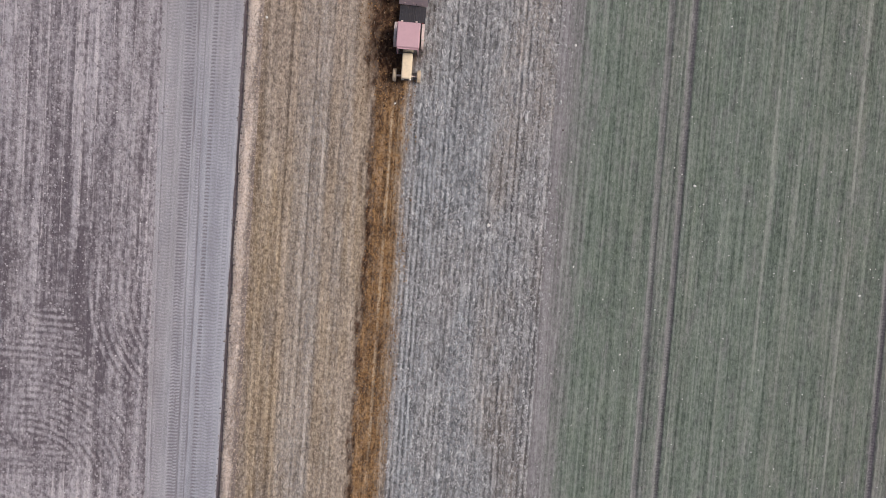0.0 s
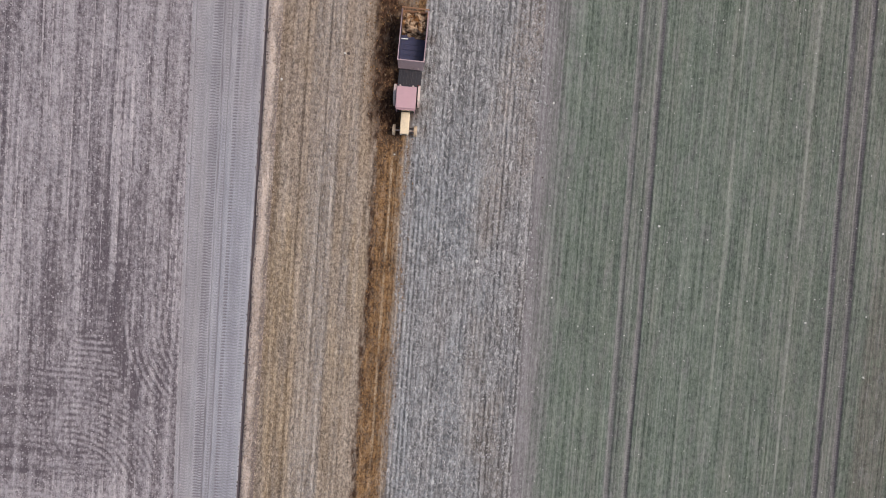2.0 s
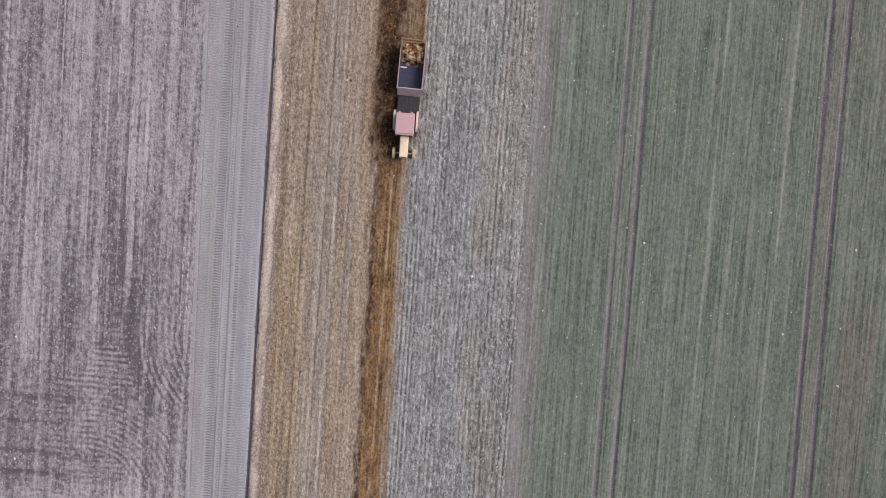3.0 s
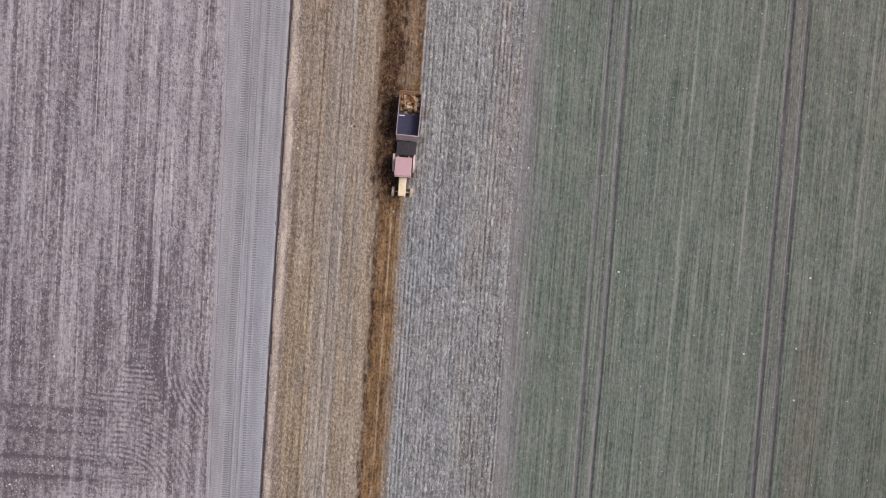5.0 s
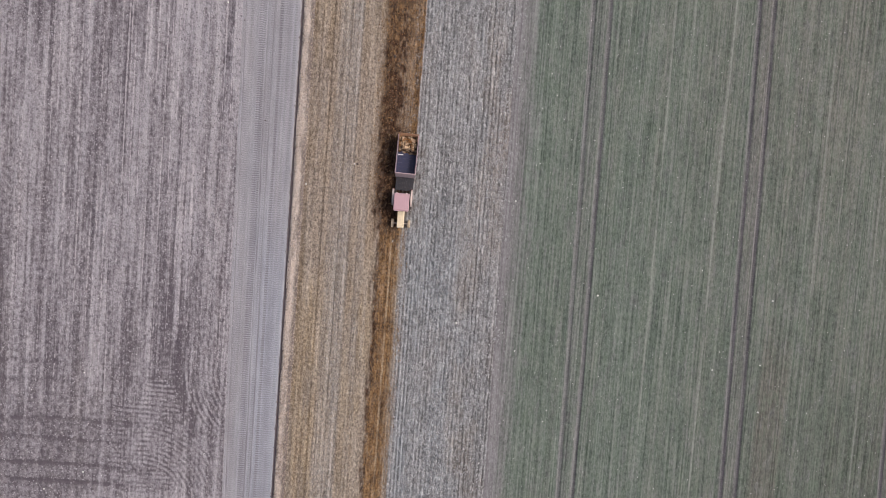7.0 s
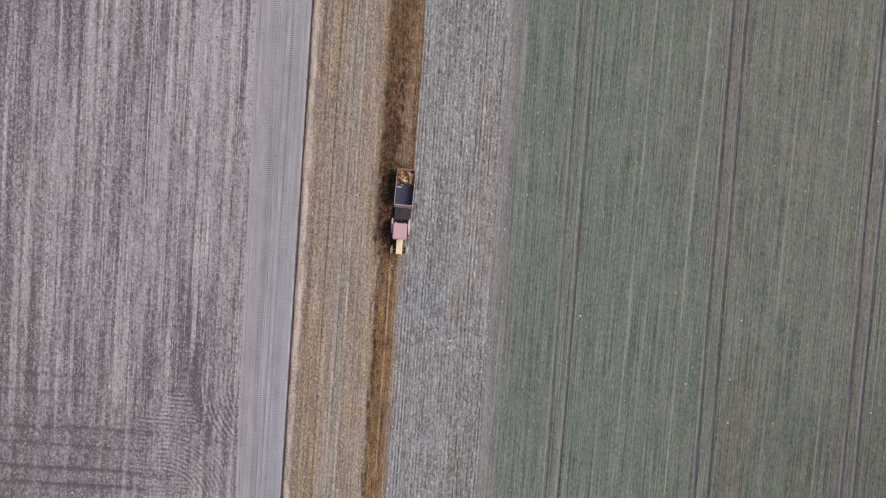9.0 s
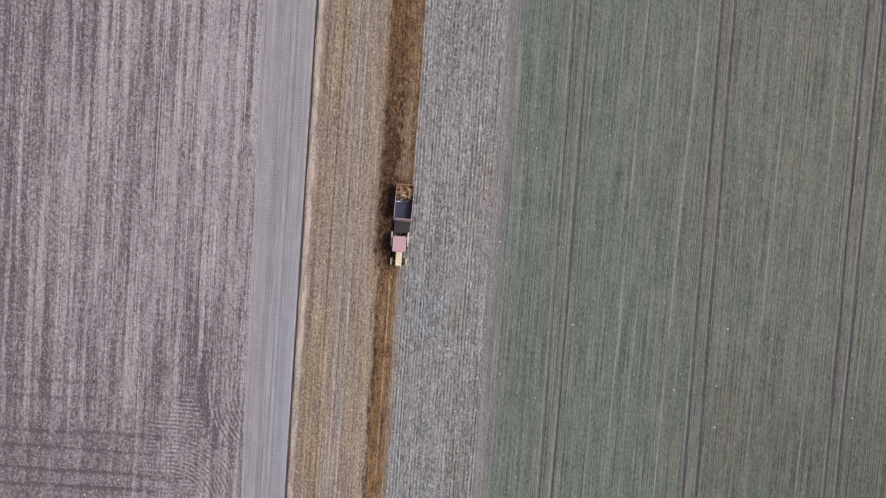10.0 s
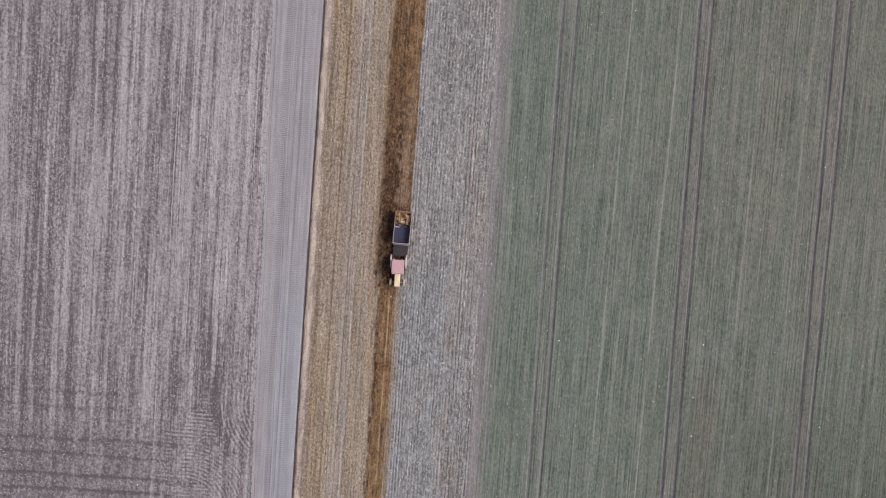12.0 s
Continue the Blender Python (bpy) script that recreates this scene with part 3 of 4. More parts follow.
def wheel(name, parent, x, y, radius, width, lugs_n, tyre_mat, rim_mat, hub_mat):
    """A wheel on a cross axle: tyre with lugs, dished rim, hub."""
    hold = new(name)
    hold.parent = parent
    hold.location = (x, y, radius)
    h, inner = width / 2, radius * 0.6
    bm = lathe([(inner, -h * 0.8), (radius * 0.82, -h), (radius * 0.95, -h * 0.92), (radius * 0.97, -h * 0.5), (radius * 0.975, h * 0.5), (radius * 0.95, h * 0.92), (radius * 0.82, h), (inner, h * 0.8)], 36)
    for k in range(lugs_n):
        for side in (-1, 1):
            a = 2 * math.pi * (k + 0.5 * (side > 0)) / lugs_n
            lug = bmesh.ops.create_cube(bm, size=1.0)["verts"]
            m = Matrix.Rotation(a, 4, "X") @ Matrix.Translation((side * h * 0.48, 0, radius * 0.975)) @ Matrix.Rotation(side * 0.75, 4, "Z") @ Matrix.Diagonal((h * 1.0, radius * 0.05, radius * 0.07, 1))
            bmesh.ops.transform(bm, matrix=m, verts=lug)
    part("tyre", bm, tyre_mat, hold)
    bm = lathe([(inner * 1.02, -h * 0.75), (inner * 0.9, -h * 0.7), (inner * 0.8, h * 0.05), (0.06, h * 0.12), (0.06, h * 0.22), (inner * 0.86, h * 0.16), (inner * 0.95, h * 0.7), (inner * 1.02, h * 0.75)], 28)
    part("rim", bm, rim_mat, hold)
    part("hub", rod((-h * 0.3, 0, 0), (h * 0.45, 0, 0), radius * 0.16, 12), hub_mat, hold)
    return hold


def scatter(name, places, shape, material, label, category, seed, flat=1.0):
    """Many small pieces joined in one mesh. places: rows of x, y, z, size, turn; shape: (vertices, faces)."""
    verts, faces = np.array(shape[0], float), np.array(shape[1], int)
    rng = np.random.default_rng(seed)
    n, k = len(places), len(verts)
    c, s = np.cos(places[:, 4]), np.sin(places[:, 4])
    v = verts[None] * (1 + 0.35 * (rng.random((n, k, 3)) - 0.5)) * places[:, 3][:, None, None]
    out = np.empty((n, k, 3))
    out[..., 0] = v[..., 0] * c[:, None] - v[..., 1] * s[:, None] + places[:, 0][:, None]
    out[..., 1] = v[..., 0] * s[:, None] + v[..., 1] * c[:, None] + places[:, 1][:, None]
    out[..., 2] = v[..., 2] * flat + places[:, 2][:, None]
    idx = (faces[None] + (np.arange(n) * k)[:, None, None]).reshape(-1, faces.shape[1])
    me = bpy.data.meshes.new(name)
    me.vertices.add(n * k)
    me.vertices.foreach_set("co", out.ravel().astype(np.float32))
    me.loops.add(idx.size)
    me.loops.foreach_set("vertex_index", idx.ravel().astype(np.int32))
    me.polygons.add(len(idx))
    me.polygons.foreach_set("loop_start", np.arange(0, idx.size, faces.shape[1], dtype=np.int32))
    me.update(calc_edges=True)
    if shape[1] is LUMP[1]:
        me.shade_smooth()
    me.materials.append(material)
    return tagged(new(name, me), label, category, kind="stuff")


def lay(n, x0, x1, y0, y1, small, large, seed, keep=None, turn=math.pi, sink=0.0):
    """Random places on the ground, thinned by keep(x, y) from 0 to 1."""
    rng = np.random.default_rng(seed)
    x, y = rng.uniform(x0, x1, n), rng.uniform(y0, y1, n)
    if keep is not None:
        ok = rng.random(n) < keep(x, y)
        x, y = x[ok], y[ok]
    size = small + (large - small) * rng.random(len(x)) ** 2.5
    return np.stack([x, y, height(x, y) + sink * size, size, rng.uniform(-turn, turn, len(x))], 1)


LUMP = (((1, 0.1, 0), (0.2, 1, 0.1), (-0.9, 0.2, 0), (-0.1, -1, 0.05), (0.1, 0, 0.8), (0.55, 0.6, 0.5), (-0.5, -0.55, 0.55)), ((0, 5, 4), (0, 1, 5), (1, 4, 5), (1, 2, 4), (2, 6, 4), (2, 3, 6), (3, 4, 6), (3, 0, 4)))
RIDGE = (tuple((0.75 * x, 1.35 * y, 0.8 * z) for x, y, z in LUMP[0]), LUMP[1])
STRAW = (((-0.09, -1, 0), (0.09, -1, 0.05), (0.09, 1, 0.1), (-0.09, 1, 0.15), (0, 0, 0.28)), ((0, 1, 4), (1, 2, 4), (2, 3, 4), (3, 0, 4)))
TUFT = (((-0.12, 0, 0), (0.12, 0, 0), (0.05, 0.9, 0.6), (-0.1, 0.1, 0), (0.1, -0.1, 0), (0.6, -0.7, 0.65), (0, 0.12, 0), (0, -0.12, 0), (-0.75, -0.25, 0.7), (-0.3, 0.5, 1.0)), ((0, 1, 2), (3, 4, 5), (6, 7, 8), (0, 7, 9)))


def varied(name, dark, light, rough=0.9):
    n = Nodes(name, rough, spec=0.15)
    c = n.mix(n.island(), dark, light)
    c = n.mix(n.span(n.noise(n.size(0.04), 3, 0.7), 0.35, 0.7, 0, 0.4), c, dark)
    return n.done(c, n.noise(n.size(0.03), 3, 0.7), 0.01)


# ---- tractor ----
def tractor(x, y):
    cream = paint("cream_paint", (0.82, 0.66, 0.45), 0.45, (0.35, 0.26, 0.16), 0.3)
    rose = paint("faded_red_paint", (0.53, 0.325, 0.35), 0.5, (0.42, 0.27, 0.27), 0.35)
    pale = paint("pale_fender_paint", (0.74, 0.6, 0.54), 0.55, (0.3, 0.22, 0.18), 0.4)
    iron = paint("dark_greasy_iron", (0.06, 0.05, 0.048), 0.6, (0.13, 0.1, 0.08), 0.6)
    rubber = paint("muddy_rubber", (0.045, 0.04, 0.038), 0.85, (0.16, 0.12, 0.09), 0.9)
    dusty = paint("dusty_rubber", (0.56, 0.44, 0.31), 0.9, (0.14, 0.1, 0.08), 0.5)
    lens = paint("lamp_lens", (0.7, 0.68, 0.62), 0.15, (0.4, 0.35, 0.3), 0.2)
    red = paint("red_lens", (0.2, 0.02, 0.018), 0.2)
    glass = Nodes("cab_glass", 0.05)
    glass.b.inputs["Transmission Weight"].default_value = 1.0
    glass.b.inputs["IOR"].default_value = 1.45
    glass = glass.done((0.85, 0.9, 0.88))
    t = new("tractor")
    t.location = (x, y, float(height(np.array([x]), np.array([y]))[0]))
    tagged(t, "small old tractor with faded red cab roof and cream hood", "tractor")
    for side in (-1, 1):
        wheel("rear_wheel", t, side * 0.7, 0, 0.66, 0.32, 15, rubber, cream, iron)
        wheel("front_wheel", t, side * 0.73, -2.29, 0.375, 0.21, 12, dusty, cream, iron)
        bm = bmesh.new()
        inner, outer = side * 0.73, side * 0.89
        rows = []
        for k in range(15):
            a = radians(8 + 164 * k / 14)
            ring = []
            for r in (0.72, 0.745):
                for px in (inner, outer):
                    ring.append(bm.verts.new((px, -r * math.cos(a), 0.66 + r * math.sin(a) * 1.06)))
            rows.append(ring)
        for p, q in zip(rows, rows[1:]):
            for a, b in ((0, 1), (1, 3), (3, 2), (2, 0)):
                bm.faces.new((p[a], p[b], q[b], q[a]))
        bm.faces.new([rows[0][i] for i in (0, 1, 3, 2)])
        bm.faces.new([rows[-1][i] for i in (0, 1, 3, 2)])
        fender = part("fender", bm, pale, t, "pale dusty mudguard over the rear wheel")
        part("tail_lamp", box(side * 0.74 - 0.05, side * 0.74 + 0.05, 0.68, 0.73, 0.98, 1.04, 0.01), red, fender, "red tail lamp")
        part("side_lamp", box(side * 0.82 - 0.05, side * 0.82 + 0.05, -0.4, -0.3, 1.36, 1.44, 0.015), lens, fender)
        part("headlight", rod((side * 0.2, -2.69, 1.12), (side * 0.2, -2.61, 1.12), 0.085, 16), lens, t, "round clear headlight")
        part("door", box(side * 0.6 - 0.012, side * 0.6 + 0.012, -1.12, -0.28, 1.02, 1.22, 0.005), rose, t, "faded red cab door panel")
        part("side_window", box(side * 0.6 - 0.004, side * 0.6 + 0.004, -1.1, 0.2, 1.24, 2.2), glass, t)
        part("step", box(side * 0.5, side * 0.74, -1.05, -0.75, 0.5, 0.53, 0.005), iron, t)
        for py in (-1.15, 0.24):
            part("cab_post", box(side * 0.6 - 0.025, side * 0.6 + 0.025, py - 0.025, py + 0.025, 0.95, 2.26, 0.006), rose, t)
    hood = part("hood", box(-0.3, 0.3, -2.66, -1.16, 0.78, 1.38, 0.1, 4), cream, t, "cream sheet-metal engine hood")
    part("grille", box(-0.2, 0.2, -2.675, -2.655, 0.82, 1.28, 0.0), iron, hood)
    part("engine", box(-0.24, 0.24, -2.55, -0.9, 0.42, 0.79, 0.03), iron, t)
    part("gearbox", box(-0.22, 0.22, -0.95, 0.32, 0.4, 0.85, 0.04), iron, t)
    part("rear_axle", rod((-0.6, 0, 0.66), (0.6, 0, 0.66), 0.09, 14), iron, t)
    part("front_axle", box(-0.66, 0.66, -2.33, -2.25, 0.33, 0.42, 0.015), pale, t, "pale dusty front axle beam")
    part("tie_rod", rod((-0.62, -2.12, 0.4), (0.62, -2.12, 0.4), 0.018, 8), iron, t)
    part("drawbar_hitch", box(-0.06, 0.06, 0.3, 0.86, 0.42, 0.5, 0.01), iron, t)
    for side in (-1, 1):
        part("lift_arm", rod((side * 0.28, 0.15, 0.55), (side * 0.36, 0.82, 0.48), 0.03, 8), iron, t)
    part("cab_floor", box(-0.58, 0.58, -1.15, 0.2, 0.92, 0.96, 0.005), iron, t)
    part("dashboard", box(-0.35, 0.35, -1.15, -1.0, 1.0, 1.45, 0.02), iron, t)
    part("seat", box(-0.23, 0.23, -0.35, 0.08, 1.12, 1.24, 0.04, 3), iron, t)
    part("seat_back", box(-0.23, 0.23, 0.04, 0.12, 1.2, 1.58, 0.03, 3), iron, t)
    bm = lathe([(0.19, -0.012), (0.205, 0.0), (0.19, 0.012), (0.178, 0.0)], 24)
    bmesh.ops.transform(bm, matrix=Matrix.Translation((0, -0.82, 1.5)) @ Matrix.Rotation(radians(70), 4, "Y") @ Matrix.Rotation(radians(90), 4, "X"), verts=bm.verts)
    part("steering_wheel", bm, iron, t)
    part("windscreen", box(-0.57, 0.57, -1.154, -1.146, 1.45, 2.24), glass, t)
    part("rear_window", box(-0.57, 0.57, 0.236, 0.244, 1.3, 2.24), glass, t)
    bm = box(-0.675, 0.675, -1.15, 0.33, 2.26, 2.4, 0.055, 3, taper=0.95)
    roof = part("roof", bm, rose, t, "faded rose-red cab roof")
    part("roof_lip", box(-0.6, 0.6, -1.21, -1.13, 2.25, 2.3, 0.02), rose, roof)
    for side in (-1, 1):
        part("work_lamp", box(side * 0.42 - 0.06, side * 0.42 + 0.06, 0.33, 0.4, 2.26, 2.36, 0.015), pale, roof, "small pale rear work lamp")
    bm = rod((0.62, -1.1, 1.9), (0.86, -1.16, 1.9), 0.012, 8)
    part("mirror_arm", bm, iron, t)
    part("mirror", box(0.8, 0.92, -1.2, -1.17, 1.72, 1.96, 0.008), iron, t)
    return t


# ---- manure spreader ----
def spreader(x, front):
    mauve = paint("faded_mauve_paint", (0.44, 0.31, 0.33), 0.55, (0.22, 0.15, 0.12), 0.5)
    dark = paint("dark_wet_steel", (0.044, 0.046, 0.095), 0.4, (0.07, 0.05, 0.062), 0.5, 0.2)
    rusty = paint("dung_smeared_steel", (0.33, 0.17, 0.09), 0.7, (0.12, 0.07, 0.04), 0.7)
    iron = paint("spreader_iron", (0.06, 0.05, 0.055), 0.6, (0.14, 0.1, 0.08), 0.6)
    gap_dark = paint("gap_dark_plate", (0.03, 0.028, 0.035), 0.6, (0.075, 0.055, 0.05), 0.5)
    panel = paint("faded_rose_panel", (0.66, 0.5, 0.5), 0.55, (0.4, 0.28, 0.25), 0.45)
    rubber = paint("spreader_rubber", (0.04, 0.036, 0.034), 0.85, (0.13, 0.1, 0.07), 0.9)
    w, length, low, rim = 0.86, 3.32, 0.82, 2.05
    s = new("manure_spreader")
    axle = 2.15
    s.location = (x, front, float(height(np.array([x]), np.array([front + axle]))[0]))
    s.rotation_euler = (0, 0, radians(-1.5))
    tagged(s, "faded mauve manure spreader trailer coupled behind the tractor", "trailer")
    part("floor", box(-w + 0.04, w - 0.04, 0.06, length, low, low + 0.05), dark, s, "dark wet steel floor")
    for k in range(9):
        part("scraper_bar", box(-w + 0.12, w - 0.12, 0.25 + 0.36 * k, 0.3 + 0.36 * k, low + 0.05, low + 0.085, 0.006), dark, s)
    for side in (-1, 1):
        wall = part("side_board", box(side * w - 0.03, side * w + 0.03, 0.0, length, low - 0.1, rim - 0.03, 0.006), dark, s, "dark side board")
        part("top_rail", box(side * w - 0.032, side * w + 0.032, 0.0, length, rim - 0.03, rim + 0.02, 0.01), mauve, wall, "faded mauve top rail")
        for k in range(6):
            part("stake", box(side * (w + 0.03) - 0.03, side * (w + 0.03) + 0.03, 0.12 + 0.62 * k, 0.2 + 0.62 * k, low - 0.15, rim - 0.04, 0.008), mauve, wall)
        part("chassis_beam", box(side * 0.5 - 0.05, side * 0.5 + 0.05, 0.0, length, low - 0.22, low - 0.02, 0.01), iron, s)
        part("drawbar", rod((side * 0.48, 0.1, low - 0.14), (side * 0.04, -1.15, 0.52), 0.05, 8), iron, s)
        part("beater_plate", box(side * (w - 0.06) - 0.015, side * (w - 0.06) + 0.015, length - 0.55, length + 0.12, low, rim + 0.12, 0.006), rusty, s, "side plate smeared with manure")
        wheel("road_wheel", s, side * 0.74, axle, 0.46, 0.26, 14, rubber, mauve, iron)
    bm = bmesh.new()
    for px, py, pz in ((-w, -0.26, low - 0.1), (w, -0.26, low - 0.1), (w, 0.0, rim - 0.02), (-w, 0.0, rim - 0.02)):
        for dy in (0.0, 0.05):
            bm.verts.new((px, py + dy, pz))
    bm.verts.ensure_lookup_table()
    v = bm.verts
    for f in ((0, 2, 4, 6), (1, 3, 5, 7), (0, 2, 3, 1), (2, 4, 5, 3), (4, 6, 7, 5), (6, 0, 1, 7)):
        bm.faces.new([v[i] for i in f])
    board = part("front_board", bm, panel, s, "sloping faded mauve front board")
    part("front_rail", box(-w - 0.04, w + 0.04, -0.03, 0.05, rim - 0.02, rim + 0.035, 0.012), mauve, board)
    for px in (-0.5, 0.0, 0.5):
        part("board_rib", box(px - 0.025, px + 0.025, -0.27, -0.2, low - 0.1, low + 0.2, 0.008), panel, board)
    # near-black plate with ribs, added so that the gap to the tractor stays dark
    deck = part("gap_deck", box(-0.78, 0.78, -1.42, -0.27, low - 0.2, low - 0.16, 0.01), gap_dark, s, "dark ribbed plate added to darken the gap over the drawbar")
    for k in range(7):
        px = -0.63 + 0.21 * k
        part("deck_rib", box(px - 0.02, px + 0.02, -1.34, -0.29, low - 0.16, low - 0.13, 0.01), gap_dark, deck)
    part("coupling_eye", rod((0, -1.28, 0.5), (0, -1.1, 0.52), 0.05, 12), iron, s)
    part("drive_shaft", rod((0, -0.95, 0.62), (0, 0.3, 0.66), 0.045, 10), iron, s)
    part("hose", rod((0.12, -1.2, 0.8), (0.2, 0.0, 0.95), 0.015, 6), iron, s)
    part("axle", rod((-0.74, axle, 0.46), (0.74, axle, 0.46), 0.05, 12), iron, s)
    for k, (by, bz) in enumerate(((length - 0.1, low + 0.3), (length - 0.02, low + 0.72))):
        bm = rod((-w + 0.08, by, bz), (w - 0.08, by, bz), 0.09, 14)
        for j in range(24):
            a = j * 2.4
            px = -w + 0.16 + (2 * w - 0.32) * j / 23
            rod((px, by, bz), (px, by + 0.24 * math.cos(a), bz + 0.24 * math.sin(a)), 0.016, 5, bm)
        part("beater", bm, rusty, s, "spiked roller smeared with manure")
    part("rear_rail", box(-w - 0.04, w + 0.04, length + 0.02, length + 0.1, rim + 0.03, rim + 0.1, 0.012), rusty, s)
    return s


def manure_load(x, front):
    """The heap left at the spreader's rear end."""
    n = Nodes("strawy_manure", 0.9, spec=0.2)
    lump = n.noise(n.size(0.34), 4, 0.62, 0.3)
    fine = n.noise(n.size(0.05, 0.09, shift=3), 3, 0.7)
    c = n.mix(n.span(blend(n, (lump, 2.4), (fine, 0.5)), -0.22, 0.3), (0.06, 0.03, 0.016), (0.72, 0.52, 0.34))
    c = n.mix(n.span(n.noise(n.size(0.4, shift=8), 2), 0.5, 0.65, 0, 0.7), c, (0.3, 0.13, 0.04))
    mat = n.done(c, n.calc("ADD", fine, lump), 0.06)
    nx, ny = 46, 56
    gx, gy = np.meshgrid(np.linspace(-0.8, 0.8, nx), np.linspace(1.6, 3.22, ny))
    px, py = gx.ravel(), gy.ravel()
    rise = ease(py + 0.5 * (rough(px + 9, py, 0.5, 0.5, 201) - 0.5) + 0.12 * px, 1.72, 2.2)
    pz = 0.87 + rise * (0.72 + 0.6 * (rough(px + 5, py, 0.4, 0.4, 202, 5, 0.65) - 0.3)) - 0.03 * (1 - rise)
    bm = bmesh.new()
    vs = [bm.verts.new(p) for p in zip(px, py, pz)]
    for j in range(ny - 1):
        for i in range(nx - 1):
            k = j * nx + i
            bm.faces.new((vs[k], vs[k + 1], vs[k + nx + 1], vs[k + nx]))
    edge = [e for e in bm.edges if e.is_boundary]
    low = bmesh.ops.extrude_edge_only(bm, edges=edge)["geom"]
    for g in low:
        if isinstance(g, bmesh.types.BMVert):
            g.co.z = 0.83
    ob = part("manure_load", bm, mat, None)
    ob.location = (x, front, float(height(np.array([x]), np.array([front + 2.15]))[0]))
    ob.rotation_euler = (0, 0, radians(-1.5))
    return tagged(ob, "strawy brown manure heap at the rear of the spreader", "manure")


FRONT = TRACTOR[1] + 2.04
tractor(TRACTOR[0] - 0.05, TRACTOR[1])
spreader(TRACTOR[0] + 0.08, FRONT)
manure_load(TRACTOR[0] + 0.08, FRONT)
bm = box(-0.72, -0.24, 1.66, 1.74, 0.915, 0.94, 0.008)
for v in bm.verts:
    v.co.z += 0.03 * noise.noise(v.co * 9)
scrap = part("plastic_scrap", bm, paint("white_scrap", (0.8, 0.78, 0.75), 0.5, (0.5, 0.45, 0.4), 0.3))
scrap.location = (TRACTOR[0], FRONT, float(height(np.array([TRACTOR[0]]), np.array([FRONT + 2.15]))[0]))
tagged(scrap, "narrow white scrap lying on the spreader floor", "scrap")


# ---- stones and lumps that stand out singly ----
def boulder(name, x, y, size, material, label, category, seed, tall=0.7):
    bm = bmesh.new()
    bmesh.ops.create_icosphere(bm, subdivisions=2, radius=1.0)
    for v in bm.verts:
        k = 1 + 0.35 * noise.noise(v.co * 1.3 + Vector((seed * 7.1, 0, 0)))
        v.co = Vector((v.co.x * size * k * 1.15, v.co.y * size * k, v.co.z * size * tall * k))
    ob = part(name, bm, material)
    ob.location = (x, y, float(height(np.array([x]), np.array([y]))[0]) + size * tall * 0.45)
    ob.rotation_euler = (0, 0, seed * 1.7)
    return tagged(ob, label, category)


chalk = paint("pale_stone", (0.66, 0.64, 0.6), 0.8, (0.45, 0.42, 0.38), 0.5)
for k, (x, y, size) in enumerate(((4.19, -8.07, 0.11), (16.87, -4.68, 0.11), (9.7, -10.26, 0.07), (28.1, -10.79, 0.08), (28.63, -9.07, 0.06), (33.14, -4.03, 0.1), (32.77, -14.46, 0.1), (47.43, -12.51, 0.1), (32.53, -10.06, 0.07), (8.7, 3.3, 0.09), (44.83, 16.73, 0.09), (-17.81, 18.61, 0.1), (-31.57, -25.58, 0.1), (-28.24, -23.83, 0.09), (-28.57, -14.83, 0.08), (-10.08, 3.4, 0.09), (-2.05, -1.1, 0.07), (-5.9, 5.5, 0.08))):
    ob = boulder("stone", x, y, size * (0.8 if k else 1.0), chalk, "pale field stone lying on the soil", "stone", k + 1)
    ob["group"] = "pale stones on the fields"
black = paint("wet_lump", (0.07, 0.05, 0.042), 0.7, (0.1, 0.07, 0.05), 0.5)
for k, (x, y, size) in enumerate(((-5.66, 5.51, 0.09), (-14.0, 8.69, 0.06), (8.35, -1.9, 0.06), (-3.0, 15.2, 0.12), (-2.9, 9.6, 0.1))):
    ob = boulder("manure_clump", x, y, size, black, "dark clump of manure on the ground", "clump", k + 31, 0.55)
    ob["group"] = "dark clumps"

# ---- what cannot be counted ----
X0, X1, Y0, Y1 = -48, 57, -31, 38
scatter("clods", lay(60000, X0, STRIP + 0.9, Y0, Y1, 0.03, 0.11, 301, lambda x, y: ease(strip_edge(y) + 0.8 - x, 0.0, 1.3) * (0.35 + 0.65 * ease(rough(x, y, 0.6, 10, 302), 0.4, 0.6)) * (1 - 0.8 * np.clip(2 * head_rut(x, y), 0, 1))), LUMP, varied("clod_soil", (0.19, 0.168, 0.178), (0.425, 0.392, 0.403)), "crumbled dry clods on the tilled soil", "clods", 303, 0.8)
scatter("pebbles", lay(900, X0, STRIP - 0.3, Y0, Y1, 0.02, 0.05, 311), LUMP, varied("pebble_stone", (0.45, 0.43, 0.41), (0.7, 0.68, 0.65)), "small pale pebbles strewn over the tilled soil", "pebbles", 312)
scatter("field_pebbles", lay(1300, WHEAT + 0.5, X1, Y0, Y1, 0.025, 0.065, 313), LUMP, bpy.data.materials["pebble_stone"], "small pale pebbles strewn among the wheat", "pebbles", 314)
scatter("furrow_clods", lay(3500, FURROW - 0.14, FURROW + 0.28, Y0, Y1, 0.018, 0.07, 315), LUMP, varied("furrow_crumb", (0.05, 0.042, 0.045), (0.3, 0.25, 0.22)), "dark clods fallen along the boundary furrow", "clods", 316, 0.8)
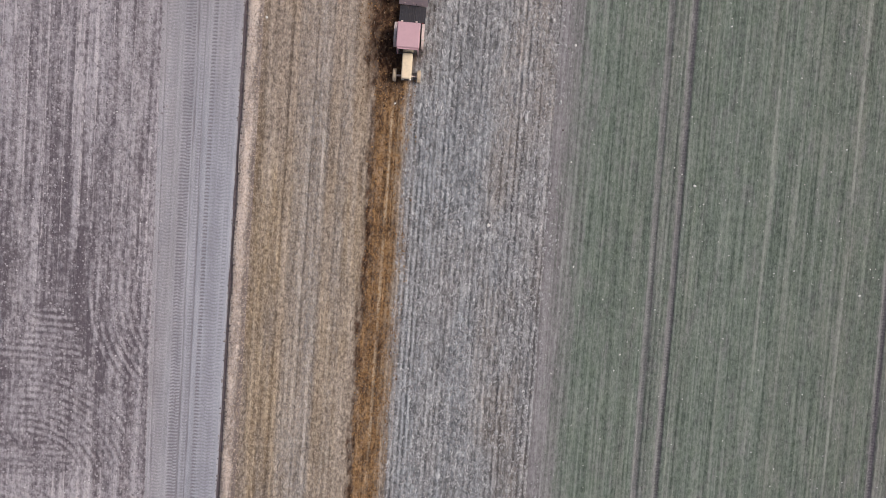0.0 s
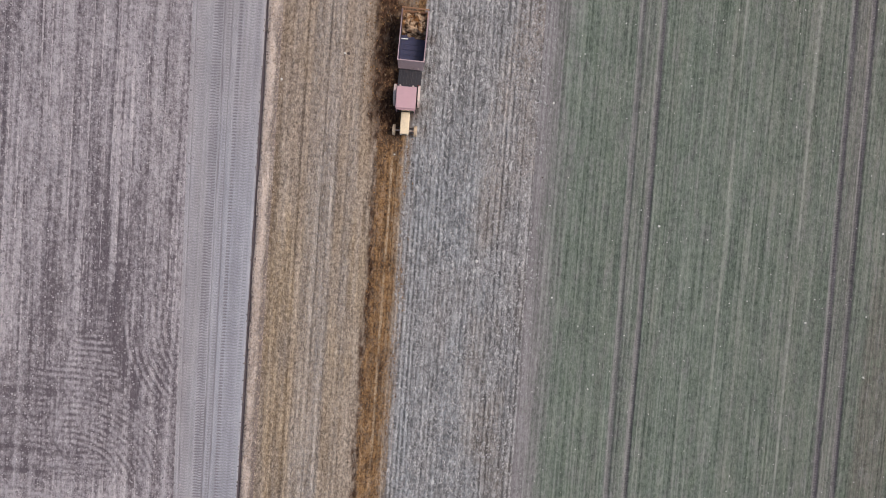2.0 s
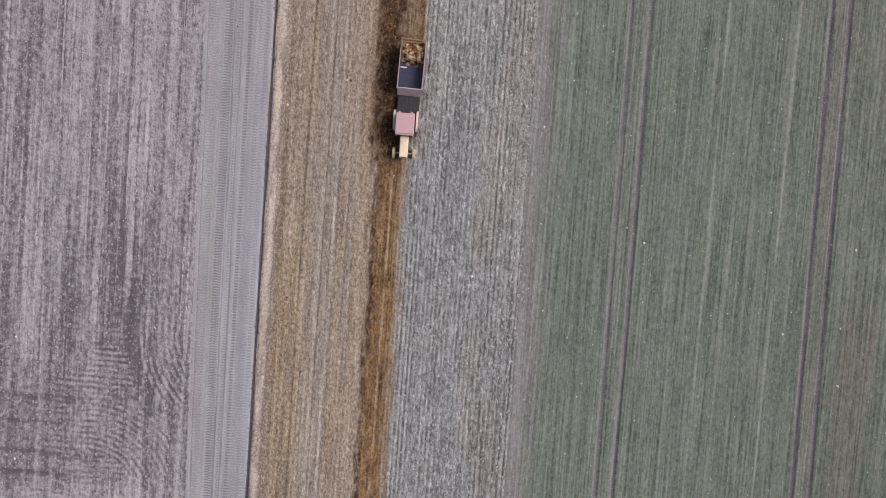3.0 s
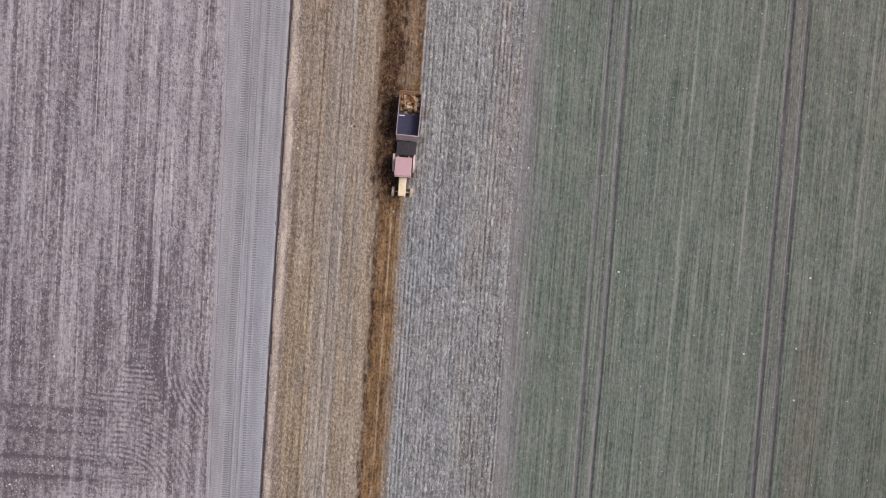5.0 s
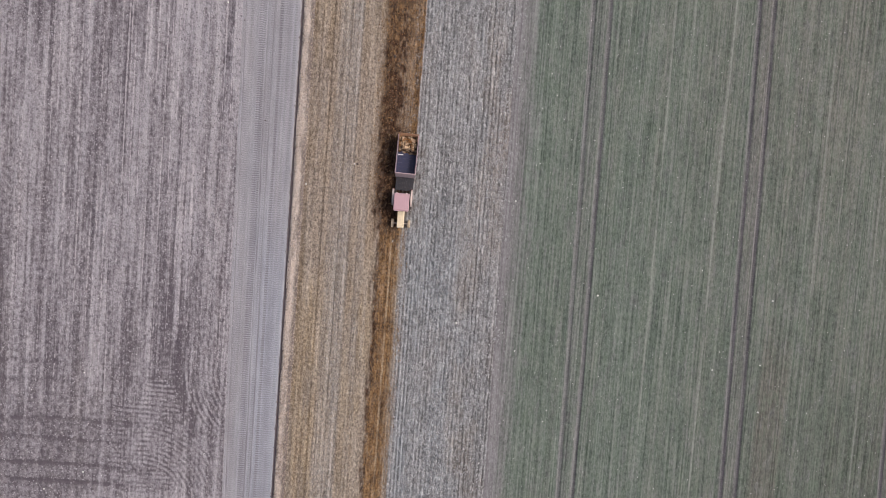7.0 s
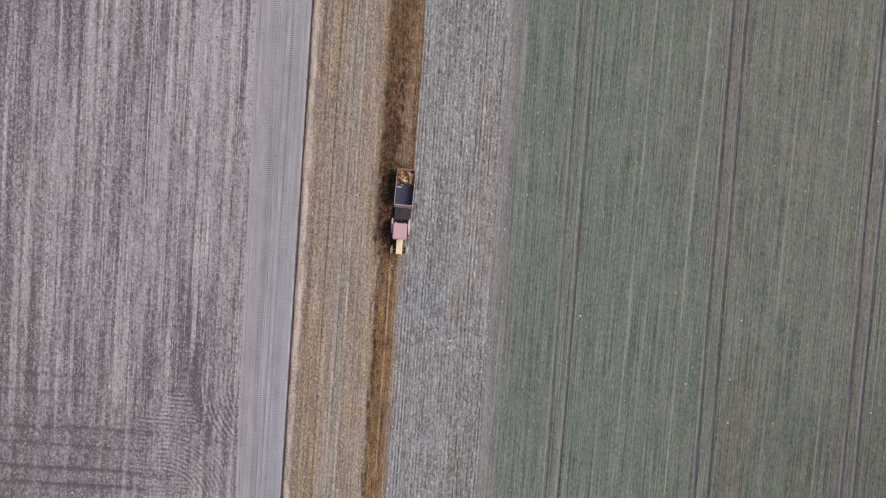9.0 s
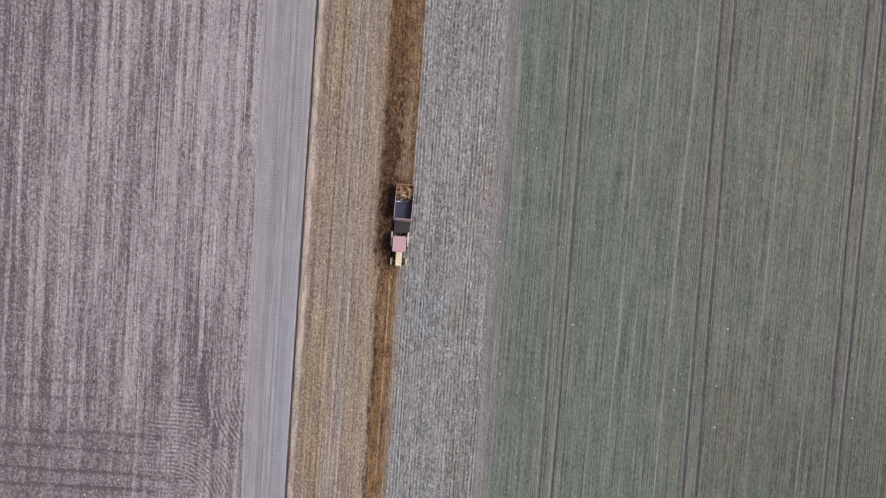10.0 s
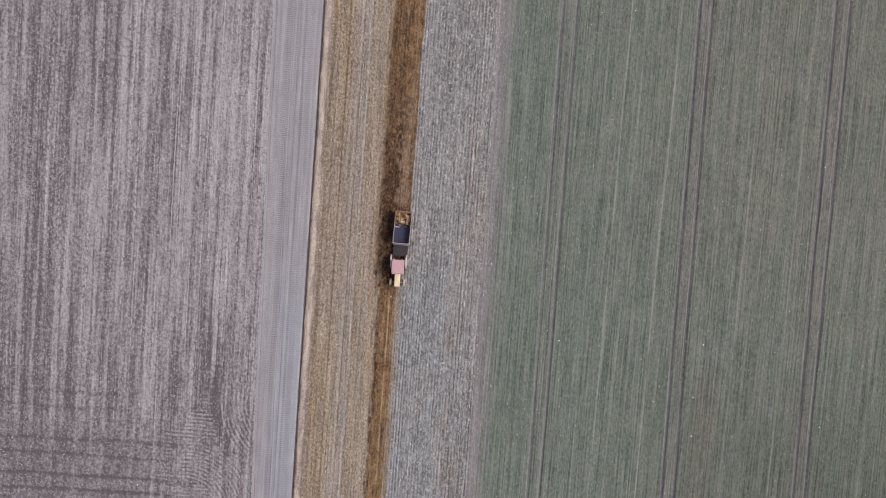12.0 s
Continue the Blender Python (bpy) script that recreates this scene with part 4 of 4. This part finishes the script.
scatter("dry_grass", lay(9000, FURROW + 0.2, VERGE + 0.15, Y0, Y1, 0.05, 0.2, 321), TUFT, varied("dry_blades", (0.26, 0.19, 0.15), (0.75, 0.62, 0.5)), "pale dry grass tufts on the verge", "grass", 322, 0.7)
scatter("straw_litter", lay(60000, VERGE, -0.8, Y0, Y1, 0.035, 0.1, 331, lambda x, y: (0.25 + 0.75 * straw_cover(x, y)) * (1 - np.clip(1.3 * dung_cover(x, y) + wet_shade_cover(x, y), 0, 0.92)), 0.9), STRAW, varied("straw", (0.2, 0.155, 0.115), (0.52, 0.425, 0.325)), "short straw littered over the stubble", "straw", 332)
scatter("stubble_crumbs", lay(58000, -1.3, WHEAT + 1.6, Y0, Y1, 0.035, 0.11, 341, lambda x, y: ease(wheat_edge(y) + 1.5 - x, 0.0, 2.2) * (0.35 + 0.65 * ease(np.sin(2 * np.pi * x / ROW), -0.2, 0.9)) * ease(rough(x, y, 0.8, 3, 342), 0.3, 0.6) * (1 - np.clip(1.5 * dung_cover(x, y) + wet_shade_cover(x, y), 0, 0.95)), 1.2), RIDGE, varied("crumb_soil", (0.18, 0.17, 0.168), (0.46, 0.448, 0.44)), "crumbled soil ridges between the stubble rows", "clods", 343, 0.7)
scatter("manure_bits", lay(30000, -4.6, -0.5, Y0, Y1, 0.018, 0.065, 351, lambda x, y: np.clip(1.2 * dung_cover(x, y), 0, 1) * (1 - 0.75 * wet_shade_cover(x, y)) * (1 - bump(x, TRACTOR[0], 1.2) * ease(y, 0, 1) * ease(-y, -9, -8))), LUMP, varied("dung_bits", (0.085, 0.045, 0.022), (0.4, 0.225, 0.095)), "brown bits of spread manure", "manure", 352, 0.6)
scatter("wheat_plants", lay(110000, WHEAT + 0.5, X1, Y0, Y1, 0.05, 0.15, 361, lambda x, y: np.clip(1.05 - 1.2 * rut_cover(x, y)[0], 0, 1) * (0.5 + 0.5 * np.sin(2 * np.pi * x / 0.25))), TUFT, varied("wheat_blades", (0.085, 0.108, 0.08), (0.27, 0.305, 0.25)), "tufts of young wheat in drilled rows", "wheat", 362, 0.6)
